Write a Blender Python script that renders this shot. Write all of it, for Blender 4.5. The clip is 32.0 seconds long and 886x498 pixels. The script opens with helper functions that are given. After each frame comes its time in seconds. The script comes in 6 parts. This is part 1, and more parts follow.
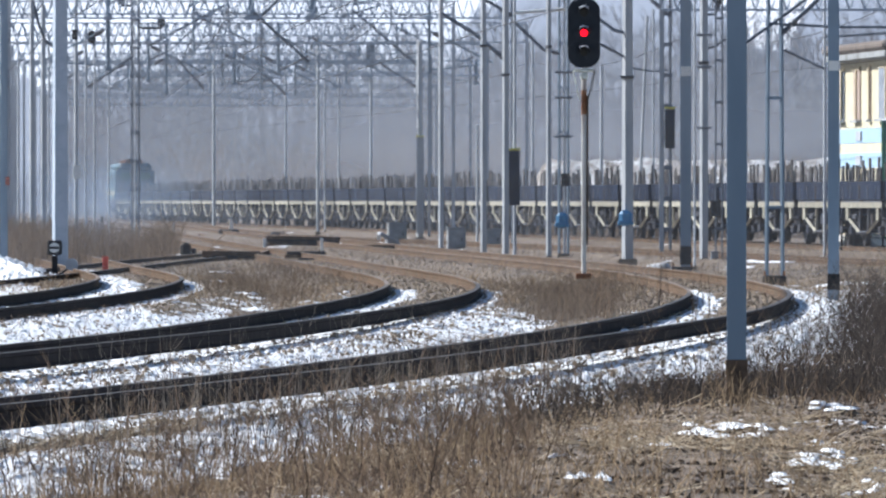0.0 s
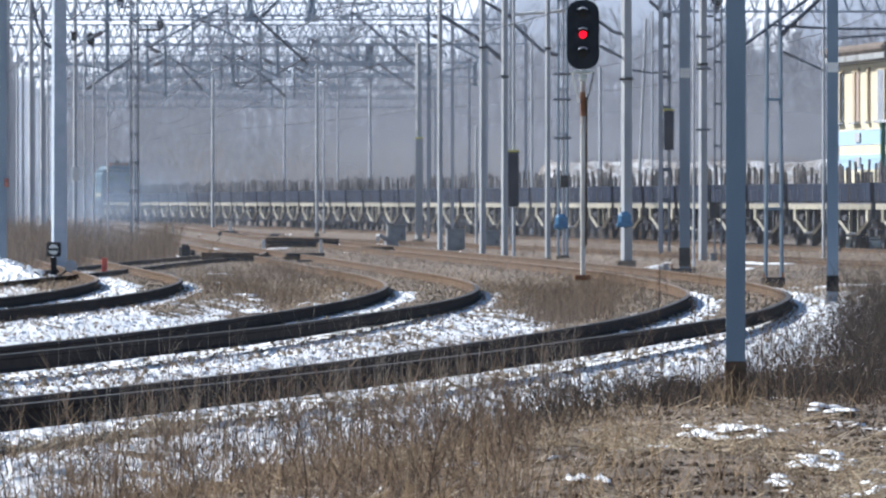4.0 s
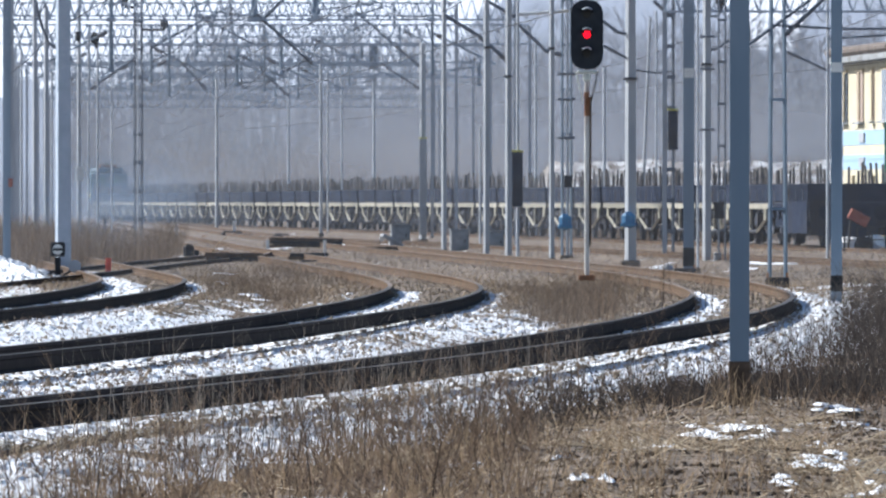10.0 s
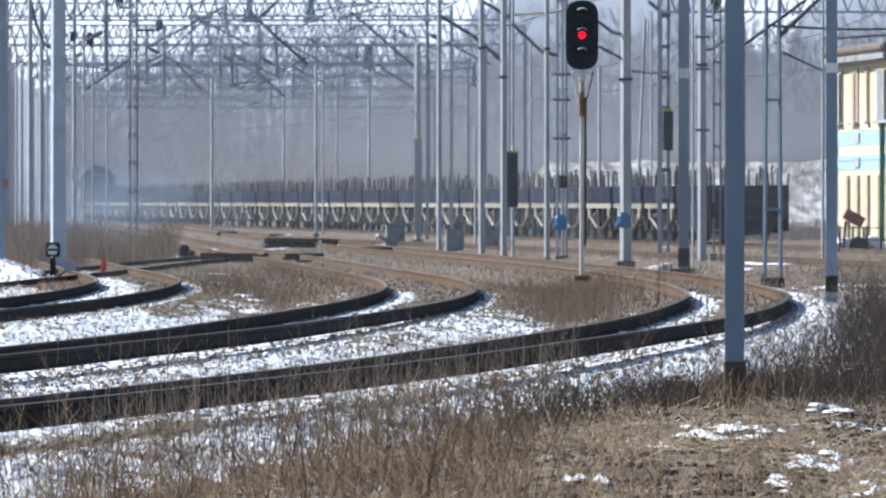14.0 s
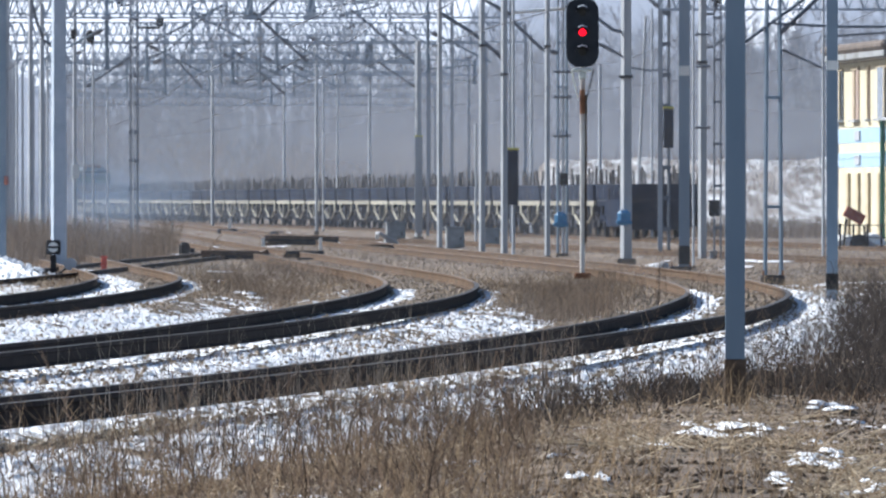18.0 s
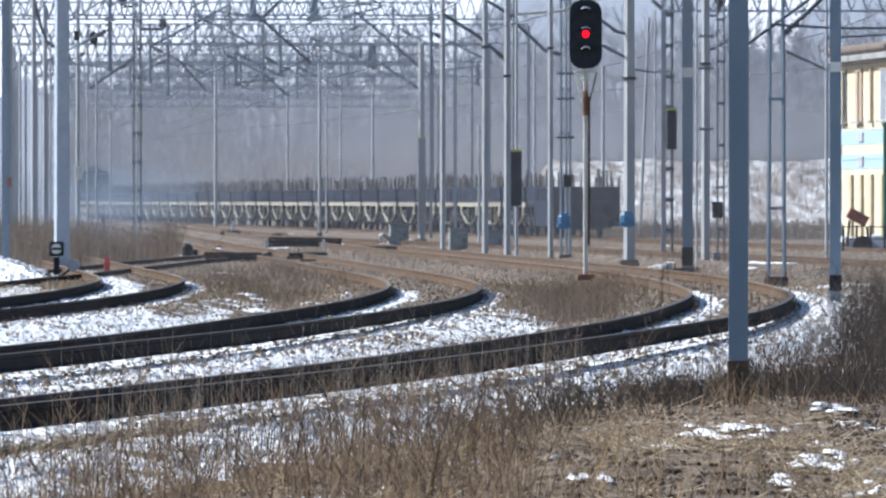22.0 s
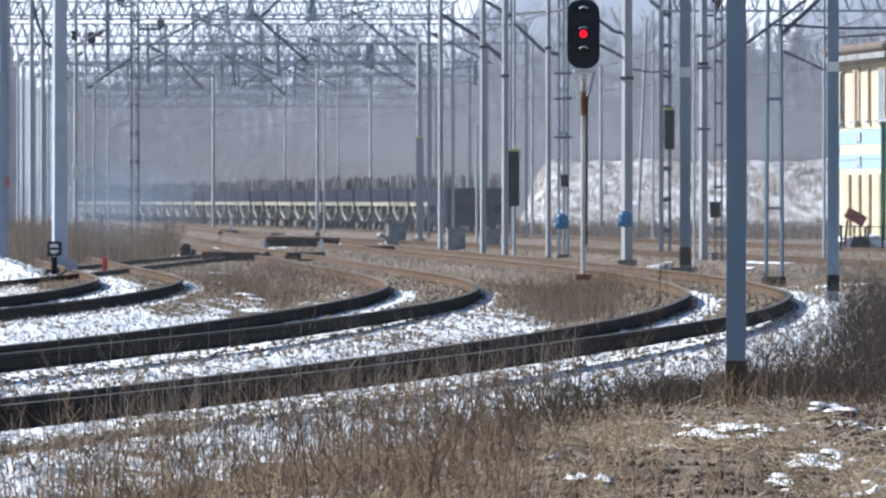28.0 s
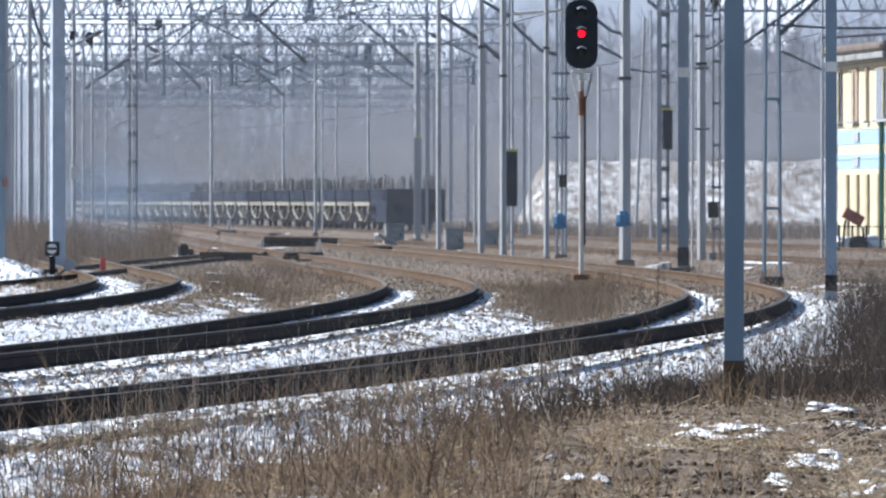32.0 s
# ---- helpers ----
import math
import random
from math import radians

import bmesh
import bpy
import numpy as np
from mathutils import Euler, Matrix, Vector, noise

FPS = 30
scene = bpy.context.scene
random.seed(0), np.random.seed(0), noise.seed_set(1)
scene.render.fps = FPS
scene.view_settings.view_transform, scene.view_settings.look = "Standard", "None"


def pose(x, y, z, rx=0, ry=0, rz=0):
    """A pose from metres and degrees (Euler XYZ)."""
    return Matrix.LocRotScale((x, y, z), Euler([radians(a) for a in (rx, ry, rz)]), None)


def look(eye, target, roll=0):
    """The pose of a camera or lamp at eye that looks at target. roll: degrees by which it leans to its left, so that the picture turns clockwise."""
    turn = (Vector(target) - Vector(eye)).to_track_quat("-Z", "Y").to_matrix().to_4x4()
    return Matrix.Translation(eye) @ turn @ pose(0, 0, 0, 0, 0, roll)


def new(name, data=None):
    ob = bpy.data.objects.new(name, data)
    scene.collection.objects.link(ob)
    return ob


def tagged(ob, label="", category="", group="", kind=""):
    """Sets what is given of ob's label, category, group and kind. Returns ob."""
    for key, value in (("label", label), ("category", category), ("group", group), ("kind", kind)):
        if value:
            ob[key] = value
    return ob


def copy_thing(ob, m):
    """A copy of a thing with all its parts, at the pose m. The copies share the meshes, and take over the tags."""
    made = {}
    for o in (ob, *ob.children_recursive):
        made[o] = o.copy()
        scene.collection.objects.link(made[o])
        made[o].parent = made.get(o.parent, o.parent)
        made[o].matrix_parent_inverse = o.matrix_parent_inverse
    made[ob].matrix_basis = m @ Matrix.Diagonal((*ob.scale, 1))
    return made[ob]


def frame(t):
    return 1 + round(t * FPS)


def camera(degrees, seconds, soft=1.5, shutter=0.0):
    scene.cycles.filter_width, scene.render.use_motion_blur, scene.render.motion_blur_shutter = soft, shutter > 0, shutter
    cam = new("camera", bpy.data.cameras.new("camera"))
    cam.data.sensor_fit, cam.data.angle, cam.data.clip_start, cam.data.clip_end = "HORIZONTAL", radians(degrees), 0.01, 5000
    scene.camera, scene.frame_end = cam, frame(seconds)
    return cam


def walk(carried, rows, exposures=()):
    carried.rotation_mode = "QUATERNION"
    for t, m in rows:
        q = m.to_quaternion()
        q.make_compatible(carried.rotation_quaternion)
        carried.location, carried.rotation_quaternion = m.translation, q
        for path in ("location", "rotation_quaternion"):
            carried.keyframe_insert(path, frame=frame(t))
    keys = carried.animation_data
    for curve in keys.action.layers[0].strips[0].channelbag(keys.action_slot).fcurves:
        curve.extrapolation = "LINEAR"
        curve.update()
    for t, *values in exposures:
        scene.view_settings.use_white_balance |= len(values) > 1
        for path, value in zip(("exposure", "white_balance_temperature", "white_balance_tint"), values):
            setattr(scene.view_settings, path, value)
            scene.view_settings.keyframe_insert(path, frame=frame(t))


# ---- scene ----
EYE = (0.0, 0.0, 1.4)
cam = camera(4.4896, 32.0, soft=2.2)
# focused on the near weeds, the far end of the yard a little soft
cam.data.dof.use_dof = True
cam.data.dof.focus_distance = 88.0
cam.data.dof.aperture_fstop = 30.0

# seconds, pan and tilt in degrees: the small sway of a hand-steadied long lens
SWAY = [
    (0, 0.0072, -0.0052),
    (0.5, 0.0138, -0.0040),
    (1, -0.0009, 0.0009),
    (1.5, -0.0014, 0.0032),
    (2, 0.0006, 0.0034),
    (2.5, 0.0097, 0.0003),
    (3, 0.0057, 0.0040),
    (3.5, 0.0006, 0.0040),
    (5.5, 0.0109, 0.0000),
    (6, 0.0100, 0.0034),
    (6.5, 0.0155, -0.0003),
    (7, 0.0063, -0.0003),
    (7.5, -0.0034, -0.0003),
    (8, -0.0017, -0.0003),
    (8.5, 0.0074, -0.0003),
    (9, 0.0132, 0.0009),
    (9.5, 0.0132, 0.0026),
    (10, 0.0223, 0.0034),
    (10.5, 0.0132, 0.0000),
    (11, 0.0046, -0.0043),
    (11.5, 0.0049, -0.0032),
    (12, 0.0089, -0.0040),
    (12.5, 0.0074, 0.0057),
    (13, 0.0000, 0.0000),
    (13.5, 0.0032, 0.0009),
    (14, -0.0023, 0.0052),
    (14.5, 0.0023, 0.0026),
    (16.5, 0.0092, -0.0049),
    (17, 0.0032, -0.0052),
    (17.5, -0.0043, -0.0126),
    (18, 0.0000, -0.0074),
    (18.5, 0.0072, -0.0077),
    (19, 0.0049, -0.0017),
    (19.5, 0.0057, 0.0032),
    (20, -0.0023, -0.0043),
    (20.5, -0.0069, -0.0014),
    (21, 0.0072, -0.0043),
    (21.5, 0.0178, -0.0032),
    (22, 0.0163, 0.0006),
    (22.5, 0.0066, 0.0014),
    (23, 0.0009, -0.0032),
    (23.5, 0.0009, -0.0043),
    (24, 0.0040, -0.0040),
    (24.5, 0.0026, -0.0017),
    (25, 0.0129, -0.0083),
    (25.5, 0.0186, -0.0049),
    (27.5, 0.0034, -0.0017),
    (28, 0.0049, -0.0003),
    (28.5, 0.0046, -0.0026),
    (29, 0.0074, 0.0000),
    (29.5, -0.0052, -0.0003),
    (30, 0.0080, 0.0023),
    (30.5, -0.0026, -0.0006),
    (31, 0.0003, 0.0014),
    (31.5, 0.0000, -0.0006),
    (32, -0.0052, 0.0000),
]


def aim(pan, tilt):
    return pose(*EYE, 90.0 - 0.2435 + tilt, 0, pan)


walk(cam, [(t, aim(pan, tilt)) for t, pan, tilt in SWAY], exposures=[(0, 0.86, 5800, 10), (32, 0.86, 5800, 10)])

# ---- light: low late-winter sun from the side and behind the yard, hazy sky ----
SUN_AZ, SUN_EL = -57.0, 31.0   # degrees clockwise from the view direction, degrees high
world = bpy.data.worlds.new("world")
scene.world = world
world.use_nodes = True
wn = world.node_tree
sky = wn.nodes.new("ShaderNodeTexSky")
sky.sky_type = "NISHITA"
sky.sun_disc = False
sky.sun_elevation = radians(SUN_EL)
sky.sun_rotation = radians(SUN_AZ)
sky.dust_density = 0.6
sky.air_density = 1.0
wn.links.new(sky.outputs[0], wn.nodes["Background"].inputs[0])
wn.nodes["Background"].inputs[1].default_value = 0.06
sun = new("sun", bpy.data.lights.new("sun", "SUN"))
sun.data.energy = 5.0
sun.data.angle = radians(0.6)
sun.data.color = (1.0, 0.93, 0.82)
a, e = radians(SUN_AZ), radians(SUN_EL)
sun_dir = Vector((math.sin(a) * math.cos(e), math.cos(a) * math.cos(e), math.sin(e)))
sun.matrix_world = look(sun_dir * 100, (0, 0, 0))

# ---- materials ----


def mat(name, c1, c2=None, rough=0.7, metal=0.0, scale=6.0, bump=0.2, fine=0.0, detail=6.0, c3=None, stretch=None, bump_d=0.02, by_object=0.0, glow=None, spec=0.25):
    """Two colours mixed by noise, a third by larger stains, relief from fine noise."""
    m = bpy.data.materials.new(name)
    m.use_nodes = True
    t = m.node_tree
    b = t.nodes["Principled BSDF"]
    b.inputs["Roughness"].default_value = rough
    b.inputs["Metallic"].default_value = metal
    b.inputs["Specular IOR Level"].default_value = spec
    co = t.nodes.new("ShaderNodeTexCoord").outputs["Object"]
    if stretch:
        mp = t.nodes.new("ShaderNodeMapping")
        mp.inputs["Scale"].default_value = stretch
        t.links.new(co, mp.inputs[0])
        co = mp.outputs[0]
    n = t.nodes.new("ShaderNodeTexNoise")
    n.inputs["Scale"].default_value, n.inputs["Detail"].default_value = scale, detail
    t.links.new(co, n.inputs["Vector"])
    r = t.nodes.new("ShaderNodeValToRGB")
    r.color_ramp.elements[0].position, r.color_ramp.elements[1].position = 0.35, 0.65
    r.color_ramp.elements[0].color, r.color_ramp.elements[1].color = (*c1, 1), (*(c2 or c1), 1)
    t.links.new(n.outputs["Fac"], r.inputs[0])
    col = r.outputs[0]
    if c3:
        n3 = t.nodes.new("ShaderNodeTexNoise")
        n3.inputs["Scale"].default_value, n3.inputs["Detail"].default_value = scale * 0.23, 4.0
        t.links.new(co, n3.inputs["Vector"])
        r3 = t.nodes.new("ShaderNodeValToRGB")
        r3.color_ramp.elements[0].position, r3.color_ramp.elements[1].position = 0.5, 0.62
        t.links.new(n3.outputs["Fac"], r3.inputs[0])
        mx = t.nodes.new("ShaderNodeMix")
        mx.data_type = "RGBA"
        t.links.new(r3.outputs[0], mx.inputs[0])
        t.links.new(col, mx.inputs[6])
        mx.inputs[7].default_value = (*c3, 1)
        col = mx.outputs[2]
    if by_object:
        oi = t.nodes.new("ShaderNodeObjectInfo")
        hs = t.nodes.new("ShaderNodeHueSaturation")
        mr = t.nodes.new("ShaderNodeMapRange")
        mr.inputs["To Min"].default_value, mr.inputs["To Max"].default_value = 1 - by_object, 1 + by_object
        t.links.new(oi.outputs["Random"], mr.inputs[0])
        t.links.new(mr.outputs[0], hs.inputs["Value"])
        t.links.new(col, hs.inputs["Color"])
        col = hs.outputs[0]
    t.links.new(col, b.inputs["Base Color"])
    if glow:
        b.inputs["Emission Color"].default_value = (*glow[0], 1)
        b.inputs["Emission Strength"].default_value = glow[1]
    if bump:
        nb = t.nodes.new("ShaderNodeTexNoise")
        nb.inputs["Scale"].default_value, nb.inputs["Detail"].default_value = scale * 4, 4.0
        t.links.new(co, nb.inputs["Vector"])
        bp = t.nodes.new("ShaderNodeBump")
        bp.inputs["Strength"].default_value, bp.inputs["Distance"].default_value = bump, bump_d
        t.links.new(nb.outputs["Fac"], bp.inputs["Height"])
        t.links.new(bp.outputs[0], b.inputs["Normal"])
    return m


def plant(name, c1, c2, through_light, scale):
    """Thin dead leaves and stalks: some of the light passes through."""
    m = bpy.data.materials.new(name)
    m.use_nodes = True
    t = m.node_tree
    b = t.nodes["Principled BSDF"]
    b.inputs["Roughness"].default_value = 0.85
    geo = t.nodes.new("ShaderNodeNewGeometry")
    tc = t.nodes.new("ShaderNodeTexCoord")
    n = t.nodes.new("ShaderNodeTexNoise")
    n.inputs["Scale"].default_value = scale
    t.links.new(tc.outputs["Object"], n.inputs["Vector"])
    add = t.nodes.new("ShaderNodeMath")
    add.operation = "MULTIPLY_ADD"
    add.inputs[1].default_value = 0.55
    t.links.new(geo.outputs["Random Per Island"], add.inputs[0])
    half = t.nodes.new("ShaderNodeMath")
    half.operation = "MULTIPLY"
    half.inputs[1].default_value = 0.55
    t.links.new(n.outputs["Fac"], half.inputs[0])
    t.links.new(half.outputs[0], add.inputs[2])
    r = t.nodes.new("ShaderNodeValToRGB")
    r.color_ramp.elements[0].position, r.color_ramp.elements[1].position = 0.3, 0.8
    r.color_ramp.elements[0].color, r.color_ramp.elements[1].color = (*c1, 1), (*c2, 1)
    t.links.new(add.outputs[0], r.inputs[0])
    t.links.new(r.outputs[0], b.inputs["Base Color"])
    tr = t.nodes.new("ShaderNodeBsdfTranslucent")
    t.links.new(r.outputs[0], tr.inputs["Color"])
    mx = t.nodes.new("ShaderNodeMixShader")
    mx.inputs[0].default_value = through_light
    t.links.new(b.outputs[0], mx.inputs[1])
    t.links.new(tr.outputs[0], mx.inputs[2])
    t.links.new(mx.outputs[0], t.nodes["Material Output"].inputs["Surface"])
    return m


M = {
    "rail": mat("rusty_rail_steel", (0.07, 0.048, 0.034), (0.165, 0.115, 0.083), 0.8, 0.0, 5, 0.3, c3=(0.1, 0.08, 0.064), spec=0.02),
    # worn tops, painted paler still as a highlight along the head
    "rail_top": mat("worn_highlit_rail_top", (0.16, 0.125, 0.1), (0.27, 0.215, 0.175), 0.55, 0.0, 4, 0.1, c3=(0.14, 0.105, 0.08), stretch=(1, 0.3, 1), spec=0.2),
    "sleeper": mat("weathered_sleeper", (0.09, 0.075, 0.062), (0.18, 0.155, 0.13), 0.9, 0, 8, 0.4, by_object=0.3, spec=0.04),
    "steel": mat("blue_grey_painted_steel", (0.19, 0.25, 0.32), (0.24, 0.3, 0.37), 0.6, 0.0, 3, 0.15, c3=(0.17, 0.2, 0.24), stretch=(1, 1, 0.2), spec=0.12),
    "concrete": mat("grey_mast_concrete", (0.33, 0.355, 0.39), (0.45, 0.465, 0.49), 0.9, 0, 3, 0.35, c3=(0.27, 0.285, 0.31), stretch=(1, 1, 0.15), spec=0.04),
    "galv": mat("weathered_galvanised_steel", (0.34, 0.37, 0.42), (0.44, 0.46, 0.5), 0.6, 0.0, 4, 0.15, stretch=(1, 1, 0.2), spec=0.12),
    "dark": mat("dark_iron", (0.03, 0.032, 0.036), (0.055, 0.055, 0.06), 0.6, 0.2, 6, 0.2, spec=0.04),
    "tar": mat("black_mast_foot", (0.02, 0.022, 0.026), (0.045, 0.047, 0.05), 0.7, 0, 6, 0.3, spec=0.04),
    "white": mat("white_paint", (0.72, 0.72, 0.7), (0.8, 0.8, 0.78), 0.6, 0, 4, 0.1),
    "blue": mat("blue_paint", (0.03, 0.16, 0.34), (0.05, 0.22, 0.42), 0.5, 0, 5, 0.1),
    "red_paint": mat("red_paint", (0.5, 0.06, 0.04), (0.6, 0.1, 0.07), 0.5, 0, 5, 0.1),
    "yellow": mat("yellow_paint", (0.6, 0.55, 0.1), (0.68, 0.62, 0.15), 0.5, 0, 5, 0.1),
    "signal_black": mat("matt_black_signal_board", (0.014, 0.018, 0.026), (0.024, 0.029, 0.038), 0.5, 0, 5, 0.08),
    "red_lamp": mat("lit_red_lens", (0.3, 0.01, 0.01), None, 0.3, 0, 5, 0, glow=((1.0, 0.0, 0.012), 1.5)),
    "lens": mat("unlit_dark_lens", (0.02, 0.02, 0.025), None, 0.15, 0, 5, 0),
    "rust": mat("rusty_iron", (0.16, 0.07, 0.04), (0.28, 0.15, 0.09), 0.85, 0.1, 8, 0.4, spec=0.04),
    "red_rust": mat("faded_red_paint", (0.28, 0.08, 0.06), (0.38, 0.14, 0.1), 0.8, 0, 5, 0.2),
    "footing": mat("muddy_concrete", (0.12, 0.1, 0.085), (0.2, 0.17, 0.14), 0.9, 0, 5, 0.3, spec=0.04),
    "flaked": mat("flaking_white_post", (0.7, 0.7, 0.68), (0.6, 0.57, 0.53), 0.7, 0, 6, 0.3, c3=(0.2, 0.09, 0.055), stretch=(1, 1, 0.5)),
    "pale_green": mat("pale_green_paint", (0.55, 0.58, 0.53), (0.66, 0.68, 0.63), 0.7, 0, 6, 0.2),
    "board": mat("black_grimy_board", (0.014, 0.02, 0.037), (0.024, 0.032, 0.055), 0.9, 0, 2.5, 0.3, c3=(0.024, 0.028, 0.042), by_object=0.25, spec=0.02),
    # board colour with extra light and haze painted in for the shaded end
    "tail": mat("lightened_navy_board", (0.026, 0.032, 0.052), (0.045, 0.053, 0.076), 0.9, 0, 2.5, 0.3, c3=(0.04, 0.042, 0.05), spec=0.02),
    # far steel paled and blued: haze put into the colour
    "portal_steel": mat("pale_portal_steel", (0.34, 0.4, 0.48), (0.43, 0.48, 0.56), 0.7, 0.0, 4, 0.1, spec=0.05),
    "curtain": mat("brown_curtained_window", (0.3, 0.22, 0.18), (0.42, 0.33, 0.28), 0.5, 0, 1.5, 0.05, stretch=(4, 1, 0.2)),
    "rust_dark": mat("dark_rusty_foot", (0.07, 0.053, 0.042), (0.14, 0.103, 0.078), 0.9, 0, 9, 0.5, spec=0.04),
    "reed": plant("brown_reeds", (0.1, 0.077, 0.06), (0.22, 0.172, 0.133), 0.3, 0.6),
    "cabinet": mat("dull_grey_cabinet", (0.25, 0.265, 0.28), (0.34, 0.355, 0.37), 0.8, 0, 5, 0.25, c3=(0.2, 0.2, 0.2), spec=0.08),
    "pale_straw": plant("bleached_straw", (0.24, 0.18, 0.12), (0.62, 0.52, 0.38), 0.3, 0.9),
    # dark tubing lightened to blue-grey, with distance haze painted in
    "tube": mat("blue_grey_line_tube", (0.11, 0.13, 0.165), (0.16, 0.18, 0.215), 0.7, 0, 5, 0.15, spec=0.06),
    "soil": mat("damp_brown_soil", (0.05, 0.036, 0.026), (0.16, 0.118, 0.086), 0.95, 0, 9, 0.4, c3=(0.09, 0.068, 0.052), spec=0.03),
    "litter": plant("leaf_litter", (0.05, 0.037, 0.027), (0.3, 0.235, 0.17), 0.15, 1.5),
    "twig": plant("dark_dead_twigs", (0.018, 0.016, 0.017), (0.11, 0.088, 0.072), 0.25, 0.8),
    "edge_brush": plant("brown_woodland_brush", (0.2, 0.165, 0.145), (0.32, 0.275, 0.245), 0.2, 0.1),
    "insul": mat("grey_brown_glazed_insulator", (0.13, 0.13, 0.145), (0.18, 0.175, 0.19), 0.45, 0, 6, 0.05),
    # grimy paint, its base lifted and blued as painted haze
    "wagon": mat("dark_grimy_wagon_paint", (0.07, 0.08, 0.11), (0.105, 0.116, 0.15), 0.7, 0, 2.5, 0.3, c3=(0.07, 0.062, 0.06), by_object=0.3, spec=0.04),
    "wagon_sill": mat("pale_dusty_wagon_sill", (0.2, 0.195, 0.17), (0.36, 0.34, 0.28), 0.85, 0, 3, 0.2, by_object=0.25, spec=0.04),
    "wheel": mat("wheel_steel", (0.04, 0.044, 0.058), (0.07, 0.074, 0.088), 0.8, 0.0, 5, 0.2, spec=0.12),
    "stake": mat("weathered_stanchion", (0.085, 0.08, 0.085), (0.19, 0.175, 0.165), 0.85, 0, 4, 0.3, by_object=0.5, spec=0.04),
    "loco": mat("faded_green_blue_loco_paint", (0.03, 0.095, 0.135), (0.045, 0.125, 0.165), 0.5, 0, 2, 0.1),
    "cream": mat("cream_render", (0.59, 0.54, 0.39), (0.66, 0.61, 0.46), 0.85, 0, 2, 0.25, c3=(0.55, 0.5, 0.37), spec=0.04),
    "pale_blue": mat("pale_blue_band", (0.3, 0.45, 0.62), (0.36, 0.51, 0.67), 0.8, 0, 2, 0.2),
    "rust_cream": mat("stained_brown_strip", (0.44, 0.37, 0.25), (0.52, 0.44, 0.31), 0.85, 0, 2, 0.2),
    "green": mat("dark_green_paint", (0.02, 0.1, 0.07), (0.03, 0.13, 0.09), 0.5, 0, 3, 0.1),
    "stone": mat("ballast_stone", (0.21, 0.165, 0.12), (0.46, 0.375, 0.275), 0.95, 0, 1.1, 0, c3=(0.27, 0.23, 0.19), spec=0.04),
    "snow": mat("old_snow", (0.72, 0.75, 0.8), (0.88, 0.89, 0.9), 0.75, 0, 4, 0.5),
    "roof": mat("roofing_felt", (0.12, 0.1, 0.09), (0.2, 0.17, 0.15), 0.85, 0, 3, 0.3, spec=0.04),
    "glass": mat("window_glass", (0.02, 0.03, 0.04), None, 0.08, 0, 5, 0),
    "straw": plant("dry_grass", (0.16, 0.11, 0.068), (0.42, 0.315, 0.2), 0.35, 0.9),
    "stem": plant("dead_weed_stems", (0.03, 0.021, 0.017), (0.26, 0.185, 0.13), 0.28, 0.8),
    "pale_stalk": plant("greyed_tall_stalks", (0.1, 0.085, 0.07), (0.32, 0.275, 0.23), 0.3, 0.9),
    # haze is put into the bark colour, pale and bluish
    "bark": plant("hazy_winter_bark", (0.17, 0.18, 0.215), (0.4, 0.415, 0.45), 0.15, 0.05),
}


def with_shade(m, low, high):
    """Mixes a blackish colour into a material as painted shade, by the mesh's attribute."""
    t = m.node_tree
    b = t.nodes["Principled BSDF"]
    unshaded = b.inputs["Base Color"].links[0].from_socket
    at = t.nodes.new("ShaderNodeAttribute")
    at.attribute_name = "rail_shade"
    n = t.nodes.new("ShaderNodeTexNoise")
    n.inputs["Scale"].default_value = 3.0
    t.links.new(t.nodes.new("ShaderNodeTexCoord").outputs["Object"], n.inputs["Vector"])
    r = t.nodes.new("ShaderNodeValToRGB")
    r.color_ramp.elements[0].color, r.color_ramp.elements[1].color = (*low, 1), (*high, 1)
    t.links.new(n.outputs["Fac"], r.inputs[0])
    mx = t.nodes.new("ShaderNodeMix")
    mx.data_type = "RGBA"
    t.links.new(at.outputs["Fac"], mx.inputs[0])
    t.links.new(unshaded, mx.inputs[6])
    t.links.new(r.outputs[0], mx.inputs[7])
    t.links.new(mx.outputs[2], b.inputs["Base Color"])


# near rail sides lie in shade; that dark is put into their colour
with_shade(M["rail"], (0.016, 0.016, 0.019), (0.055, 0.046, 0.044))
with_shade(M["rail_top"], (0.032, 0.03, 0.031), (0.085, 0.075, 0.071))

# ---- mesh helpers ----


def part(name, bm, material, parent=None, label=""):
    me = bpy.data.meshes.new(name)
    bm.to_mesh(me)
    bm.free()
    me.materials.append(M[material] if isinstance(material, str) else material)
    ob = new(name, me)
    if parent:
        ob.parent = parent
    if label:
        ob["label"] = label
    return ob


def again(name, me, parent, loc=(0, 0, 0), rz=0.0):
    """One more piece on a mesh that is already there."""
    ob = new(name, me)
    ob.parent = parent
    ob.location = loc
    ob.rotation_euler = (0, 0, rz)
    return ob


def thing(name, loc=(0, 0, 0), rz=0.0, **tags):
    ob = new(name)
    ob.empty_display_size = 0.3
    ob.matrix_basis = Matrix.Translation(loc) @ Matrix.Rotation(rz, 4, "Z")
    return tagged(ob, **tags)


def box(bm, c, s, rz=0.0, rx=0.0, ry=0.0, bevel=0.0):
    m = Matrix.Translation(c) @ Euler((rx, ry, rz)).to_matrix().to_4x4() @ Matrix.Diagonal((s[0], s[1], s[2], 1))
    g = bmesh.ops.create_cube(bm, size=1, matrix=m)
    if bevel:
        es = list({ed for v in g["verts"] for ed in v.link_edges})
        bmesh.ops.bevel(bm, geom=es, offset=bevel, segments=1, affect="EDGES")
    return bm


